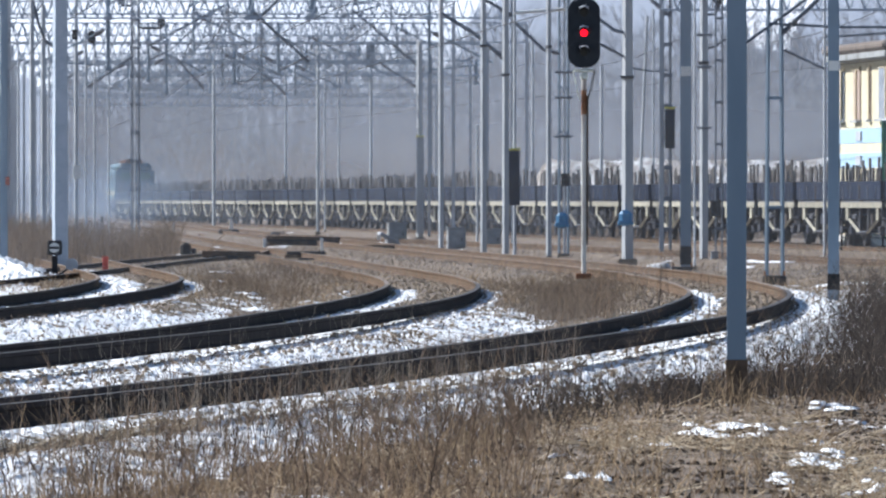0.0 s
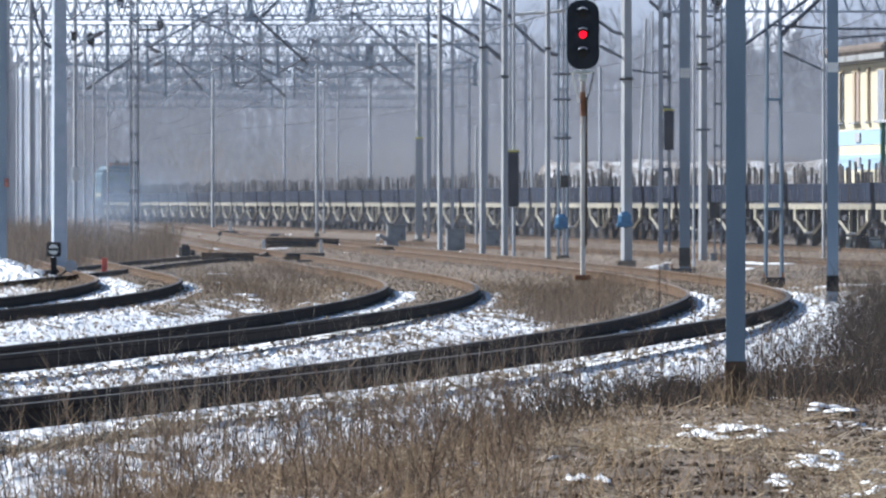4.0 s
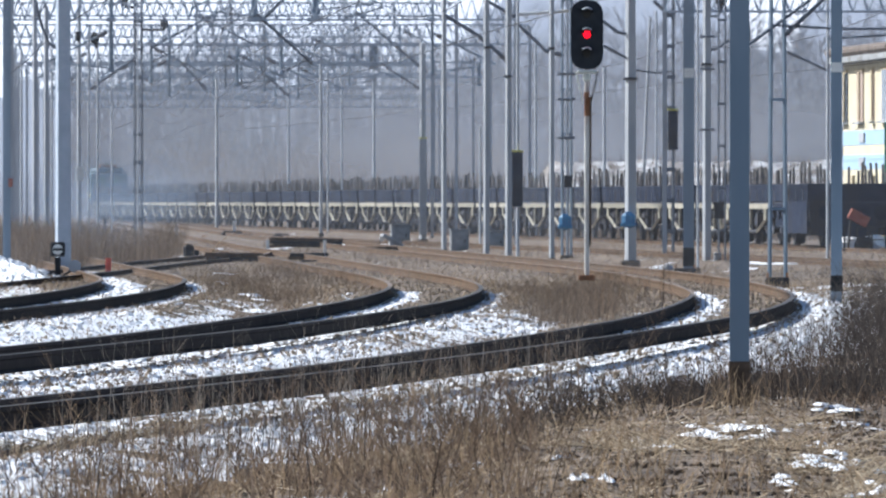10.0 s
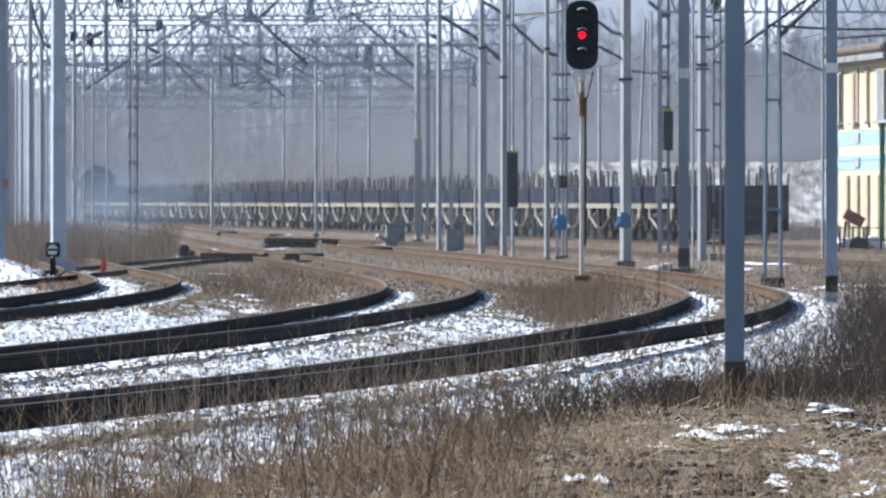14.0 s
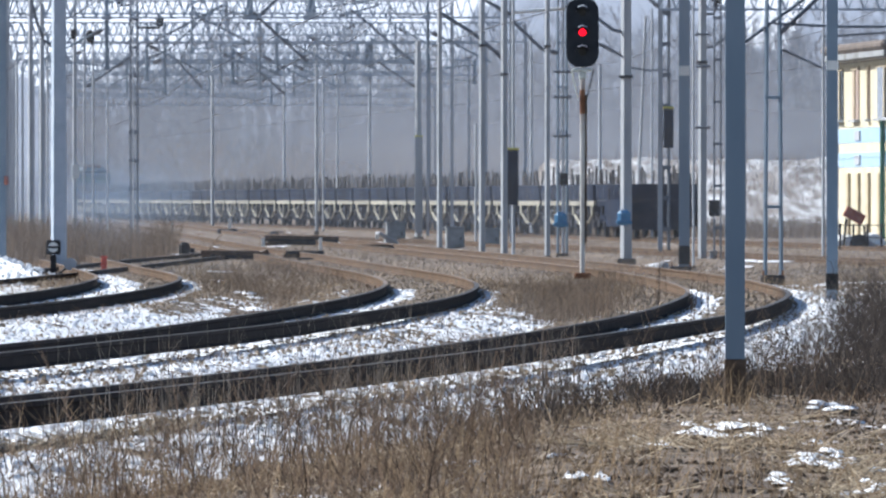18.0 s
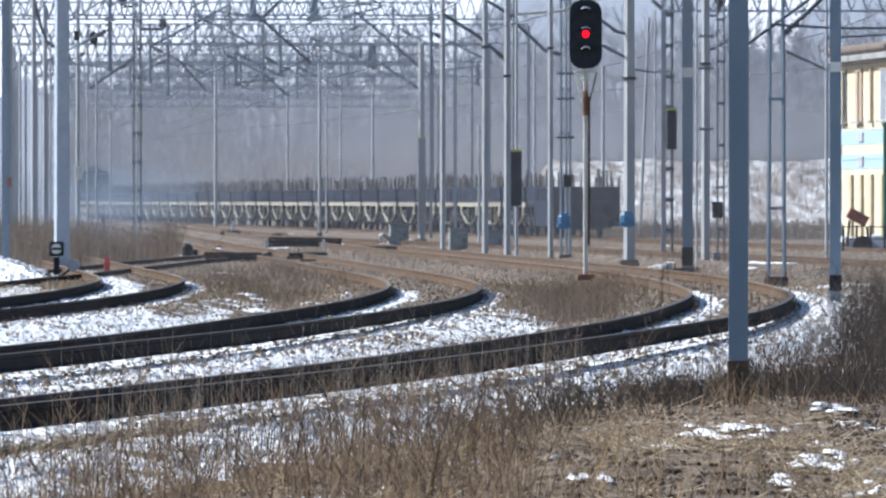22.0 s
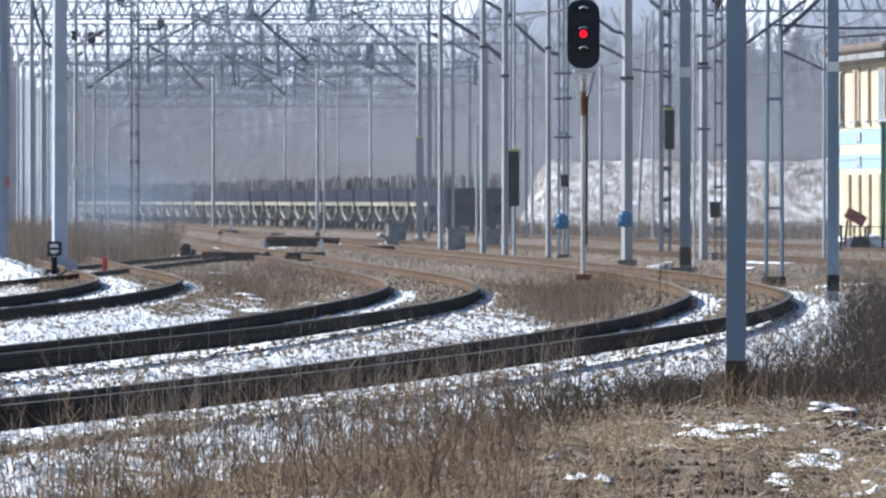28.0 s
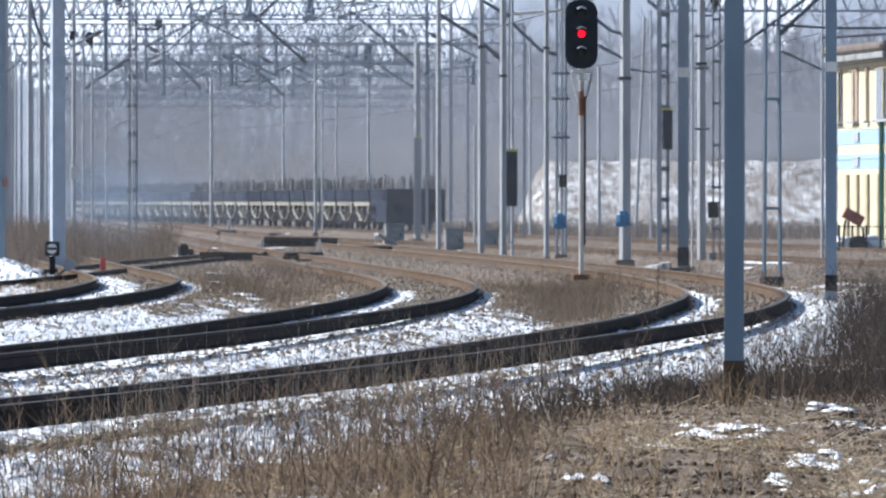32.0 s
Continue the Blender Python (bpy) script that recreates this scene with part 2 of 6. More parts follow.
def rod(bm, p, q, r, r2=None, n=6, caps=True):
    """A round bar from p to q."""
    p, q = Vector(p), Vector(q)
    d = q - p
    m = Matrix.Translation((p + q) / 2) @ d.to_track_quat("Z", "Y").to_matrix().to_4x4()
    bmesh.ops.create_cone(bm, cap_ends=caps, segments=n, radius1=r, radius2=r if r2 is None else r2, depth=d.length, matrix=m)
    return bm


def sheet(verts, faces, name, material, smooth=False):
    me = bpy.data.meshes.new(name)
    me.from_pydata(verts, [], faces)
    me.materials.append(M[material] if isinstance(material, str) else material)
    if smooth:
        me.polygons.foreach_set("use_smooth", [True] * len(me.polygons))
    return new(name, me)


def B():
    return bmesh.new()


def spline(points, ys):
    """Smooth x at the stations ys along a line given by a few (y, x)."""
    p = np.array(points, float)
    k = np.gradient(p[:, 1], p[:, 0])
    out = []
    for y in ys:
        i = int(np.clip(np.searchsorted(p[:, 0], y) - 1, 0, len(p) - 2))
        h = p[i + 1, 0] - p[i, 0]
        u = (y - p[i, 0]) / h
        if u < 0 or u > 1:
            j = 0 if u < 0 else len(p) - 1
            out.append(p[j, 1] + k[j] * (y - p[j, 0]))
            continue
        out.append((2 * u**3 - 3 * u**2 + 1) * p[i, 1] + (u**3 - 2 * u**2 + u) * h * k[i] + (3 * u**2 - 2 * u**3) * p[i + 1, 1] + (u**3 - u**2) * h * k[i + 1])
    return np.array(out)


# ---- the plan: track centre lines as (distance, offset) ----
LINES = {
    "one": [(50, -6.6), (80, -2.4), (95, -0.6), (110, 0.84), (125, 2.1), (136, 2.9), (152, 3.76), (173, 4.5), (190, 4.6), (209, 4.35), (231, 3.71), (264, 2.28), (300, 0.45), (364, -2.6), (500, -8.6), (718, -17.5), (900, -25)],
    "two": [(70, -9.0), (90, -5.45), (109, -3.54), (118, -2.8), (135, -1.8), (144, -1.35), (158, -0.75), (171, -0.37), (185, -0.2), (206, -0.5), (226, -1.25), (246, -2.12), (283, -3.69), (330, -5.9), (420, -9.6), (718, -21.5), (900, -29)],
    "three": [(100, -10.2), (130, -7.55), (147, -6.5), (165, -5.71), (177, -5.4), (193, -5.33), (203, -5.47), (219, -6.15), (230, -6.75), (260, -8.4), (330, -12.2), (500, -20.5), (700, -30)],
    "four": [(200, -9.0), (230, -8.0), (255, -7.4), (283, -6.75), (310, -5.9), (330, -5.9)],
    "five": [(225, 14.5), (257, 11.6), (315, 6.9), (389, 0.6), (437, -3.9), (500, -8.2)],
    "train": [(150, 28.6), (355, 12.7), (560, -3.2), (700, -14.1), (800, -21.4), (860, -25.2), (920, -28.2), (1000, -31.2), (1200, -37)],
}
CANT = {"one": (0.11, 90, 185), "two": (0.08, 100, 180)}   # raised outer rail


def cant(name, y):
    if name not in CANT:
        return 0.0
    c, y0, y1 = CANT[name]
    u = min(max((y1 - y) / (y1 - y0), 0), 1)
    return c * u * u * (3 - 2 * u)


YS = np.arange(40, 1202, 2.0)
CENTRE = {k: spline(v, YS) for k, v in LINES.items()}
SPAN = {"one": (50, 900), "two": (70, 900), "three": (100, 700), "four": (200, 330), "five": (225, 480), "train": (150, 1180)}


def off(name, y):
    return float(np.interp(y, YS, CENTRE[name]))


# ---- ground: one sheet to the horizon, ballast beds under the tracks ----


def ground_z(x, y):
    z = -0.42 + 0.16 * noise.noise((x * 0.35, y * 0.12, 3.0)) + 0.05 * noise.noise((x * 1.7, y * 0.9, 8.0))
    right = x - off("one", y)
    if right > 1.8 and y < 260:
        u = min((right - 1.8) / 2.2, 1)
        z += 0.24 * u * u * (3 - 2 * u)
    best = 9.0
    for k, (y0, y1) in SPAN.items():
        if y0 - 10 < y < y1:
            best = min(best, abs(x - off(k, y)))
    if best < 2.8:
        u = min(max((2.8 - best) / 1.3, 0), 1)
        z = z * (1 - u) + (-0.16 + 0.02 * noise.noise((x * 3, y * 2, 1.0))) * u
    return z


def snow_edge(x, y):
    """Distance at which the weedy strip's snow ends and bare earth begins."""
    return float(np.interp(x / y, (-0.0392, -0.019, 0.001, 0.01, 0.021, 0.0392), (59.0, 67.5, 79.0, 91.0, 97.0, 101.0)))


def snow_amount(x, y):
    """Where old snow still lies: on the shaded sides of the beds, not where the sun has cleared it."""
    r1, r2, r3 = (x - off(k, y) for k in ("one", "two", "three"))
    wob = 11 * noise.noise((x * 1.1, y * 0.06, 17.0)) + 5 * noise.noise((x * 3.1, y * 0.2, 27.0))
    s = 0.0
    if 48 < y < 215 and 0.75 < r1 < 3.0:
        s = 0.92 if y > 98 else 0.76
    if 0.7 < r2 and r1 < -0.7 and y + wob < 138:
        s = 0.78
    elif 0.7 < r2 and r1 < -0.7 and y + wob < 160:
        s = 0.5
    if 0.85 < r2 and r1 < -2.2 and 130 < y + wob < 164:
        s = 0.66
    if 0.7 < r3 and r2 < -0.7 and y + wob < 186:
        s = 0.82 if y + wob < 165 else 0.52
    if r3 < -0.8 and 130 < y + wob < 205:
        s = 0.75
    for r, near, far in ((r1, 150, 196), (r2, 150, 196), (r3, 170, 264)):
        if -0.75 < r < 0.75 and y < far:
            s = 0.78 if y < near or r < (0.05 if far > 250 else -0.25) else 0.3
        elif 0.75 <= r < 1.15 and y < far:
            s = 0.8
    if r1 > 2.2 and y < 215:
        s = 0.74 if y + 0.35 * wob > snow_edge(x, y) else 0.36
        if x > 0.023 * y:
            s = 0.55 if y > 105 and r1 < 4 else 0.4
    if 1.0 < r1 < 1.2 and 58 < y < 76:
        s = 0.36
    if y > 300:
        s = 0.34
    return s + 0.25 * noise.noise((x * 0.8, y * 0.35, 5.0)) + 0.2 * noise.noise((x * 2.7, y * 1.2, 11.0))


def ground_material():
    m = bpy.data.materials.new("ground_ballast_soil_and_snow")
    m.use_nodes = True
    t = m.node_tree
    b = t.nodes["Principled BSDF"]
    b.inputs["Roughness"].default_value = 0.9
    co = t.nodes.new("ShaderNodeTexCoord").outputs["Object"]

    def nz(scale, detail=6.0):
        n = t.nodes.new("ShaderNodeTexNoise")
        n.inputs["Scale"].default_value, n.inputs["Detail"].default_value = scale, detail
        t.links.new(co, n.inputs["Vector"])
        return n.outputs["Fac"]

    def ramp(f, *els):
        r = t.nodes.new("ShaderNodeValToRGB")
        e = r.color_ramp.elements
        while len(e) < len(els):
            e.new(0.5)
        for el, (p, c) in zip(e, els):
            el.position, el.color = p, (*c, 1)
        t.links.new(f, r.inputs[0])
        return r.outputs[0]

    earth = ramp(nz(2.6), (0.3, (0.055, 0.039, 0.027)), (0.5, (0.13, 0.096, 0.069)), (0.72, (0.31, 0.245, 0.175)))
    stones = t.nodes.new("ShaderNodeTexVoronoi")
    stones.inputs["Scale"].default_value = 16.0
    t.links.new(co, stones.inputs["Vector"])
    hue = t.nodes.new("ShaderNodeMix")
    hue.data_type, hue.blend_type = "RGBA", "MULTIPLY"
    hue.inputs[0].default_value = 0.55
    t.links.new(earth, hue.inputs[6])
    gr = ramp(stones.outputs["Distance"], (0.0, (1.25, 1.2, 1.15)), (0.9, (0.45, 0.42, 0.4)))
    t.links.new(gr, hue.inputs[7])
    at = t.nodes.new("ShaderNodeAttribute")
    at.attribute_name = "snow"
    add = t.nodes.new("ShaderNodeMath")
    add.operation = "ADD"
    t.links.new(at.outputs["Fac"], add.inputs[0])
    t.links.new(nz(1.6, 9.0), add.inputs[1])
    mask = ramp(add.outputs[0], (0.0, (0, 0, 0)), (0.5, (0, 0, 0)), (0.53, (1, 1, 1)))
    mul = t.nodes.new("ShaderNodeMath")
    mul.operation = "MULTIPLY_ADD"
    mul.inputs[1].default_value, mul.inputs[2].default_value = 0.5, 0.0
    t.links.new(add.outputs[0], mul.inputs[0])
    mask = ramp(mul.outputs[0], (0.0, (0, 0, 0)), (0.535, (0, 0, 0)), (0.56, (1, 1, 1)))
    snow = ramp(nz(5.0), (0.3, (0.68, 0.72, 0.8)), (0.6, (0.88, 0.89, 0.9)))
    mx = t.nodes.new("ShaderNodeMix")
    mx.data_type = "RGBA"
    t.links.new(mask, mx.inputs[0])
    t.links.new(hue.outputs[2], mx.inputs[6])
    t.links.new(snow, mx.inputs[7])
    t.links.new(mx.outputs[2], b.inputs["Base Color"])
    bp = t.nodes.new("ShaderNodeBump")
    bp.inputs["Strength"].default_value, bp.inputs["Distance"].default_value = 0.8, 0.06
    t.links.new(nz(9.0), bp.inputs["Height"])
    t.links.new(bp.outputs[0], b.inputs["Normal"])
    return m


def build_ground():
    ys = np.concatenate([[-400, -100, -20, 10], np.arange(30, 44, 2.0), np.arange(44, 130, 0.6), np.arange(130, 230, 0.8), np.arange(230, 340, 2.0), np.arange(340, 700, 6.0), [760, 850, 1000, 1300, 2000, 4000]])
    us = np.concatenate([[-3000, -600, -150, -60, -40, -30, -25], np.arange(-22, -12, 0.7), np.arange(-12, 9, 0.22), np.arange(9, 16, 0.5), [17, 19, 22, 26, 32, 40, 60, 150, 600, 3000]])
    verts, faces, snow = [], [], []
    nx = len(us)
    for y in ys:
        for x in us:
            inner = 30 < y < 900 and abs(x) < 45
            verts.append((float(x), float(y), ground_z(x, y) if inner else -0.4))
            snow.append(snow_amount(x, y) if inner else 0.3)
    for j in range(len(ys) - 1):
        for i in range(nx - 1):
            k = j * nx + i
            faces.append((k, k + 1, k + nx + 1, k + nx))
    ob = sheet(verts, faces, "ground", ground_material(), True)
    ob.data.attributes.new("snow", "FLOAT", "POINT").data.foreach_set("value", snow)
    return tagged(ob, "trodden brown earth and ballast with patches of old snow", "ground", kind="structure")


build_ground()

# ---- tracks ----
RAIL = [(-0.036, 0.0), (0.036, 0.0), (0.036, -0.035), (0.01, -0.05), (0.01, -0.13), (0.07, -0.148), (0.07, -0.158), (-0.07, -0.158), (-0.07, -0.148), (-0.01, -0.13), (-0.01, -0.05), (-0.036, -0.035)]
SINK = {"four": 0.06, "five": 0.05, "train": 0.03}   # half buried, lowered so the rails look thinner from the camera
SHADE_TO = {"one": 178, "two": 192, "three": 207, "four": 290}   # shade is painted on the rails as far as here


def build_track(key, label):
    y0, y1 = SPAN[key]
    track = thing("railway_track", (off(key, y0), y0, 0), label=label, category="track", group="station tracks", kind="structure")
    ys = np.arange(y0, y1 + 0.1, 2.0)
    for side in (-1, 1):
        verts, faces, rail_shade = [], [], []
        for y in ys:
            x = off(key, y)
            # painted shade ends where the bend turns the seen side to the sun
            rail_shade += [min(max((SHADE_TO.get(key, 0) + 3 * side - y) / 8, 0), 1)] * len(RAIL)
            slope = (off(key, y + 1) - off(key, y - 1)) / 2
            nrm = Vector((1, -slope, 0)).normalized()
            zc = cant(key, y) if side > 0 else 0.0
            for px, pz in RAIL:
                c = Vector((x, y, 0)) + nrm * (side * 0.753 + px)
                verts.append((c.x - off(key, y0), c.y - y0, pz + zc - SINK.get(key, 0)))
        n = len(RAIL)
        for j in range(len(ys) - 1):
            for i in range(n):
                k, l = j * n + i, j * n + (i + 1) % n
                faces.append((k, l, l + n, k + n))
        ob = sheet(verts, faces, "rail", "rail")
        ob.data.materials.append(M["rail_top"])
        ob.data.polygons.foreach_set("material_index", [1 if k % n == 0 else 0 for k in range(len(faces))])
        ob.data.attributes.new("rail_shade", "FLOAT", "POINT").data.foreach_set("value", rail_shade)
        ob.parent = track
    return track


TRACK = {}
for key, label in (("one", "curved station track with rusty rails in snow"), ("two", "curved station track with dark rails in snow"), ("three", "siding curving past a snow heap"), ("four", "connecting track running into the turnout"), ("five", "rusty yard track running beside the main line"), ("train", "straight line used by the freight train")):
    TRACK[key] = build_track(key, label)


def sleeper_mesh():
    """One sleeper with its four rail clips."""
    bm = B()
    box(bm, (0, 0, -0.09), (2.5, 0.24, 0.18), bevel=0.012)
    for x in (-0.87, -0.64, 0.64, 0.87):
        box(bm, (x, 0, 0.02), (0.07, 0.12, 0.05), bevel=0.008)
    me = bpy.data.meshes.new("sleeper")
    bm.to_mesh(me)
    bm.free()
    me.materials.append(M["sleeper"])
    return me


def lay_sleepers(track, key, y0, y1):
    me = sleeper_mesh()
    base = track.location
    y = y0
    while y < y1:
        slope = (off(key, y + 1) - off(key, y - 1)) / 2
        again("sleeper", me, track, (off(key, y) - base.x, y - base.y, -0.2), -math.atan(slope))
        y += 0.62


for key, y0, y1 in (("one", 58, 236), ("two", 82, 226), ("three", 110, 250)):
    lay_sleepers(TRACK[key], key, y0, y1)

# ---- masts and posts ----


def mast(x, y, w, top, base=-0.3, kind="steel", foot=0.0, foot_mat="tar", band=None, label="", depth=None, group="yard masts", lean=0.0, turn=24.0):
    t = thing("catenary_mast", (x, y, base), label=label or {"steel": "blue-grey painted steel mast standing beside the track", "concrete": "pale round concrete mast beside the tracks", "galv": "slim galvanised steel mast in the yard"}[kind], category="mast", group=group)
    h = top - base
    if kind == "steel":
        d, q = depth or w, 0.012
        ring = [(-w / 2, -d / 2), (w / 2, -d / 2), (w / 2, -d / 2 + q), (q, -d / 2 + q), (q, d / 2 - q), (w / 2, d / 2 - q), (w / 2, d / 2), (-w / 2, d / 2), (-w / 2, d / 2 - q), (-q, d / 2 - q), (-q, -d / 2 + q), (-w / 2, -d / 2 + q)]
        bm = B()
        low, high = ([bm.verts.new((px, py, z)) for px, py in ring] for z in (-0.3, h))
        for i in range(12):
            bm.faces.new((low[i], low[(i + 1) % 12], high[(i + 1) % 12], high[i]))
        bm.faces.new(high)
        part("shaft", bm, "steel", t)
    else:
        g = radians(turn)
        if g:
            q = w / (math.cos(g) + math.sin(g)) / 2
            bm = B()
            low, high = ([bm.verts.new((lean * z + px * k, py * k, z)) for px, py in ((-q * 0.9, -q), (q * 0.9, -q), (q, -q * 0.9), (q, q * 0.9), (q * 0.9, q), (-q * 0.9, q), (-q, q * 0.9), (-q, -q * 0.9))] for z, k in ((-0.3, 1.0), (h, 0.85)))
            for i in range(8):
                bm.faces.new((low[i], low[(i + 1) % 8], high[(i + 1) % 8], high[i]))
            bm.faces.new(high)
            part("shaft", bm, kind, t).rotation_euler = (0, 0, g)
        else:
            shaft = part("shaft", rod(B(), (0, 0, -0.3), (lean * h, 0, h), w / 2, w / 2 * 0.86, 28), kind, t)
            for fc in shaft.data.polygons:
                fc.use_smooth = len(fc.vertices) == 4
    if foot:
        part("foot_sleeve", box(B(), (0, 0, foot / 2), (w + 0.02, w + 0.02, foot), bevel=0.006), foot_mat, t, "dark tarred foot sleeve")
    if band:
        part("pale_plate", box(B(), (0, -w / 2 - 0.012, band - base), (w * 0.98, 0.01, w * 0.9)), "white", t, "small pale plate")
    if kind == "concrete" and 280 < y < 345 and h > 8:
        for z in (h * (0.4 + 0.23 * abs(math.sin(x * 7))),):
            part("clamp", box(B(), (lean * z, 0, z), (w * 1.18, w * 1.18, 0.07), bevel=0.008), "dark", t, "dark iron clamp ring")
    part("footing", box(B(), (0, 0, -0.36), (w * 1.6, w * 1.6, 0.4), bevel=0.03), "footing", t)
    return t


def lattice_mast(x, y, w, top, base=-0.3, leg=0.07, pitch=1.0, material="galv", label="slender lattice mast of two riveted legs", taper=0.0, batten="dark"):
    t = thing("lattice_mast", (x, y, base), label=label, category="mast", group="yard masts")
    h = top - base
    for s in (-1, 1):
        bm = B()
        rod(bm, (s * w / 2, 0, -0.3), (s * w / 2 * (1 - taper), 0, h), leg / 2, n=4)
        part("leg", bm, material, t)
    z = pitch * 0.6
    while z < h:
        ww = w * (1 - taper * z / h)
        part("batten", box(B(), (0, 0, z), (ww + leg * (1.4 if batten in ("dark", "tube") else 0.6), leg * 1.1, leg * (1.3 if batten in ("dark", "tube") else 0.7))), batten, t)
        z += pitch
    part("footing", box(B(), (0, 0, -0.36), (w * 1.5, w * 1.3, 0.4), bevel=0.03), "footing", t)
    return t


# placed to fit the camera's view, distances judged from the mast feet
mast(2.197, 85.0, 0.144, 4.2, -0.2, foot=0.4, foot_mat="rust_dark", label="blue-grey steel mast with a rusty foot in dry weeds")
mast(6.06, 176.0, 0.17, 6.0, 0.0, foot=0.25, band=3.49)
mast(5.23, 245.0, 0.23, 7.0, 0.0, foot=0.4, band=4.19)
mast(4.86, 300.0, 0.32, 9.0, 0.0, "concrete")
mast(6.84, 298.0, 0.24, 9.0, 0.0, "concrete")
mast(2.90, 314.0, 0.16, 9.0, 0.0, "concrete")
mast(1.70, 314.0, 0.2, 9.0, 0.0, "concrete")
mast(1.15, 333.0, 0.19, 9.5, 0.0, "concrete")
mast(-0.11, 368.0, 0.18, 10.0, 0.0, "concrete")
mast(-1.03, 470.0, 0.3, 8.0, 0.0, "concrete")
mast(-6.27, 560.0, 0.17, 9.5, 0.0, "concrete")
mast(-12.65, 620.0, 0.2, 9.0, 0.0, "concrete")
mast(-3.90, 600.0, 0.17, 9.0, 0.0, "galv")
mast(-8.99, 640.0, 0.16, 9.5, 0.0, "galv")
mast(-8.50, 250.0, 0.37, 9.0, -0.3, "portal_steel", label="thick pale blue-grey mast behind dry grass", turn=14.0)
mast(-10.02, 257.0, 0.17, 9.0, -0.3, "steel")
mast(-13.87, 380.0, 0.19, 9.5, -0.2, "galv")
mast(-14.20, 400.0, 0.2, 8.32, -0.2, "galv")
mast(-13.69, 420.0, 0.17, 9.5, -0.2, "galv")
lattice_mast(-12.58, 460.0, 0.27, 10.0, 0.0, 0.11, 1.15, "tube", batten="tube")
mast(-12.60, 459.7, 0.07, 9.6, 0.0, "concrete", label="thin pale conduit post beside a lattice mast")
lattice_mast(6.34, 217.0, 0.31, 6.5, 0.0, 0.08, 2.1, "steel", taper=0.25, batten="steel")
lattice_mast(6.48, 330.0, 0.22, 8.5, 0.0, 0.09, 0.9, "tube", batten="tube")
lattice_mast(3.48, 330.0, 0.26, 8.5, 0.0, 0.08, 1.3, "steel", batten="steel")
mast(3.5, 329.9, 0.09, 8.6, 0.0, "galv", label="slim galvanised conduit inside a lattice mast")
lattice_mast(7.19, 296.0, 0.17, 8.0, 0.0, 0.05, 1.1, "tube", batten="tube")

# further masts and posts
mast(4.06, 520.0, 0.14, 9.0, -0.3, "galv")
mast(7.78, 560.0, 0.2, 8.06, -0.3, "galv")
mast(9.60, 560.0, 0.17, 10.5, -0.3, "concrete", lean=0.045)
mast(-5.98, 640.0, 0.13, 8.95, -0.3, "galv")
mast(1.25, 430.0, 0.11, 4.28, -0.3, "concrete")
mast(13.88, 520.0, 0.16, 9.5, -0.3, "concrete")
mast(8.32, 450.0, 0.1, 9.0, -0.3, "galv")
mast(11.44, 340.0, 0.1, 7.6, -0.3, "galv")
mast(2.00, 322.0, 0.1, 9.0, 0.0, "galv")
mast(-0.68, 505.0, 0.1, 9.0, 0.0, "galv")
mast(-6.09, 575.0, 0.1, 8.0, 0.0, "galv")
mast(5.98, 270.0, 0.06, 8.0, 0.0, "galv")
mast(-13.00, 420.0, 0.09, 7.57, -0.2, "galv")
mast(-13.97, 440.0, 0.08, 7.87, -0.2, "galv")
mast(-13.96, 470.0, 0.08, 9.0, -0.2, "galv")
mast(-18.20, 520.0, 0.12, 9.0, -0.2, "galv")
mast(-21.11, 560.0, 0.14, 9.0, -0.2, "galv")

# ---- colour light signal ----


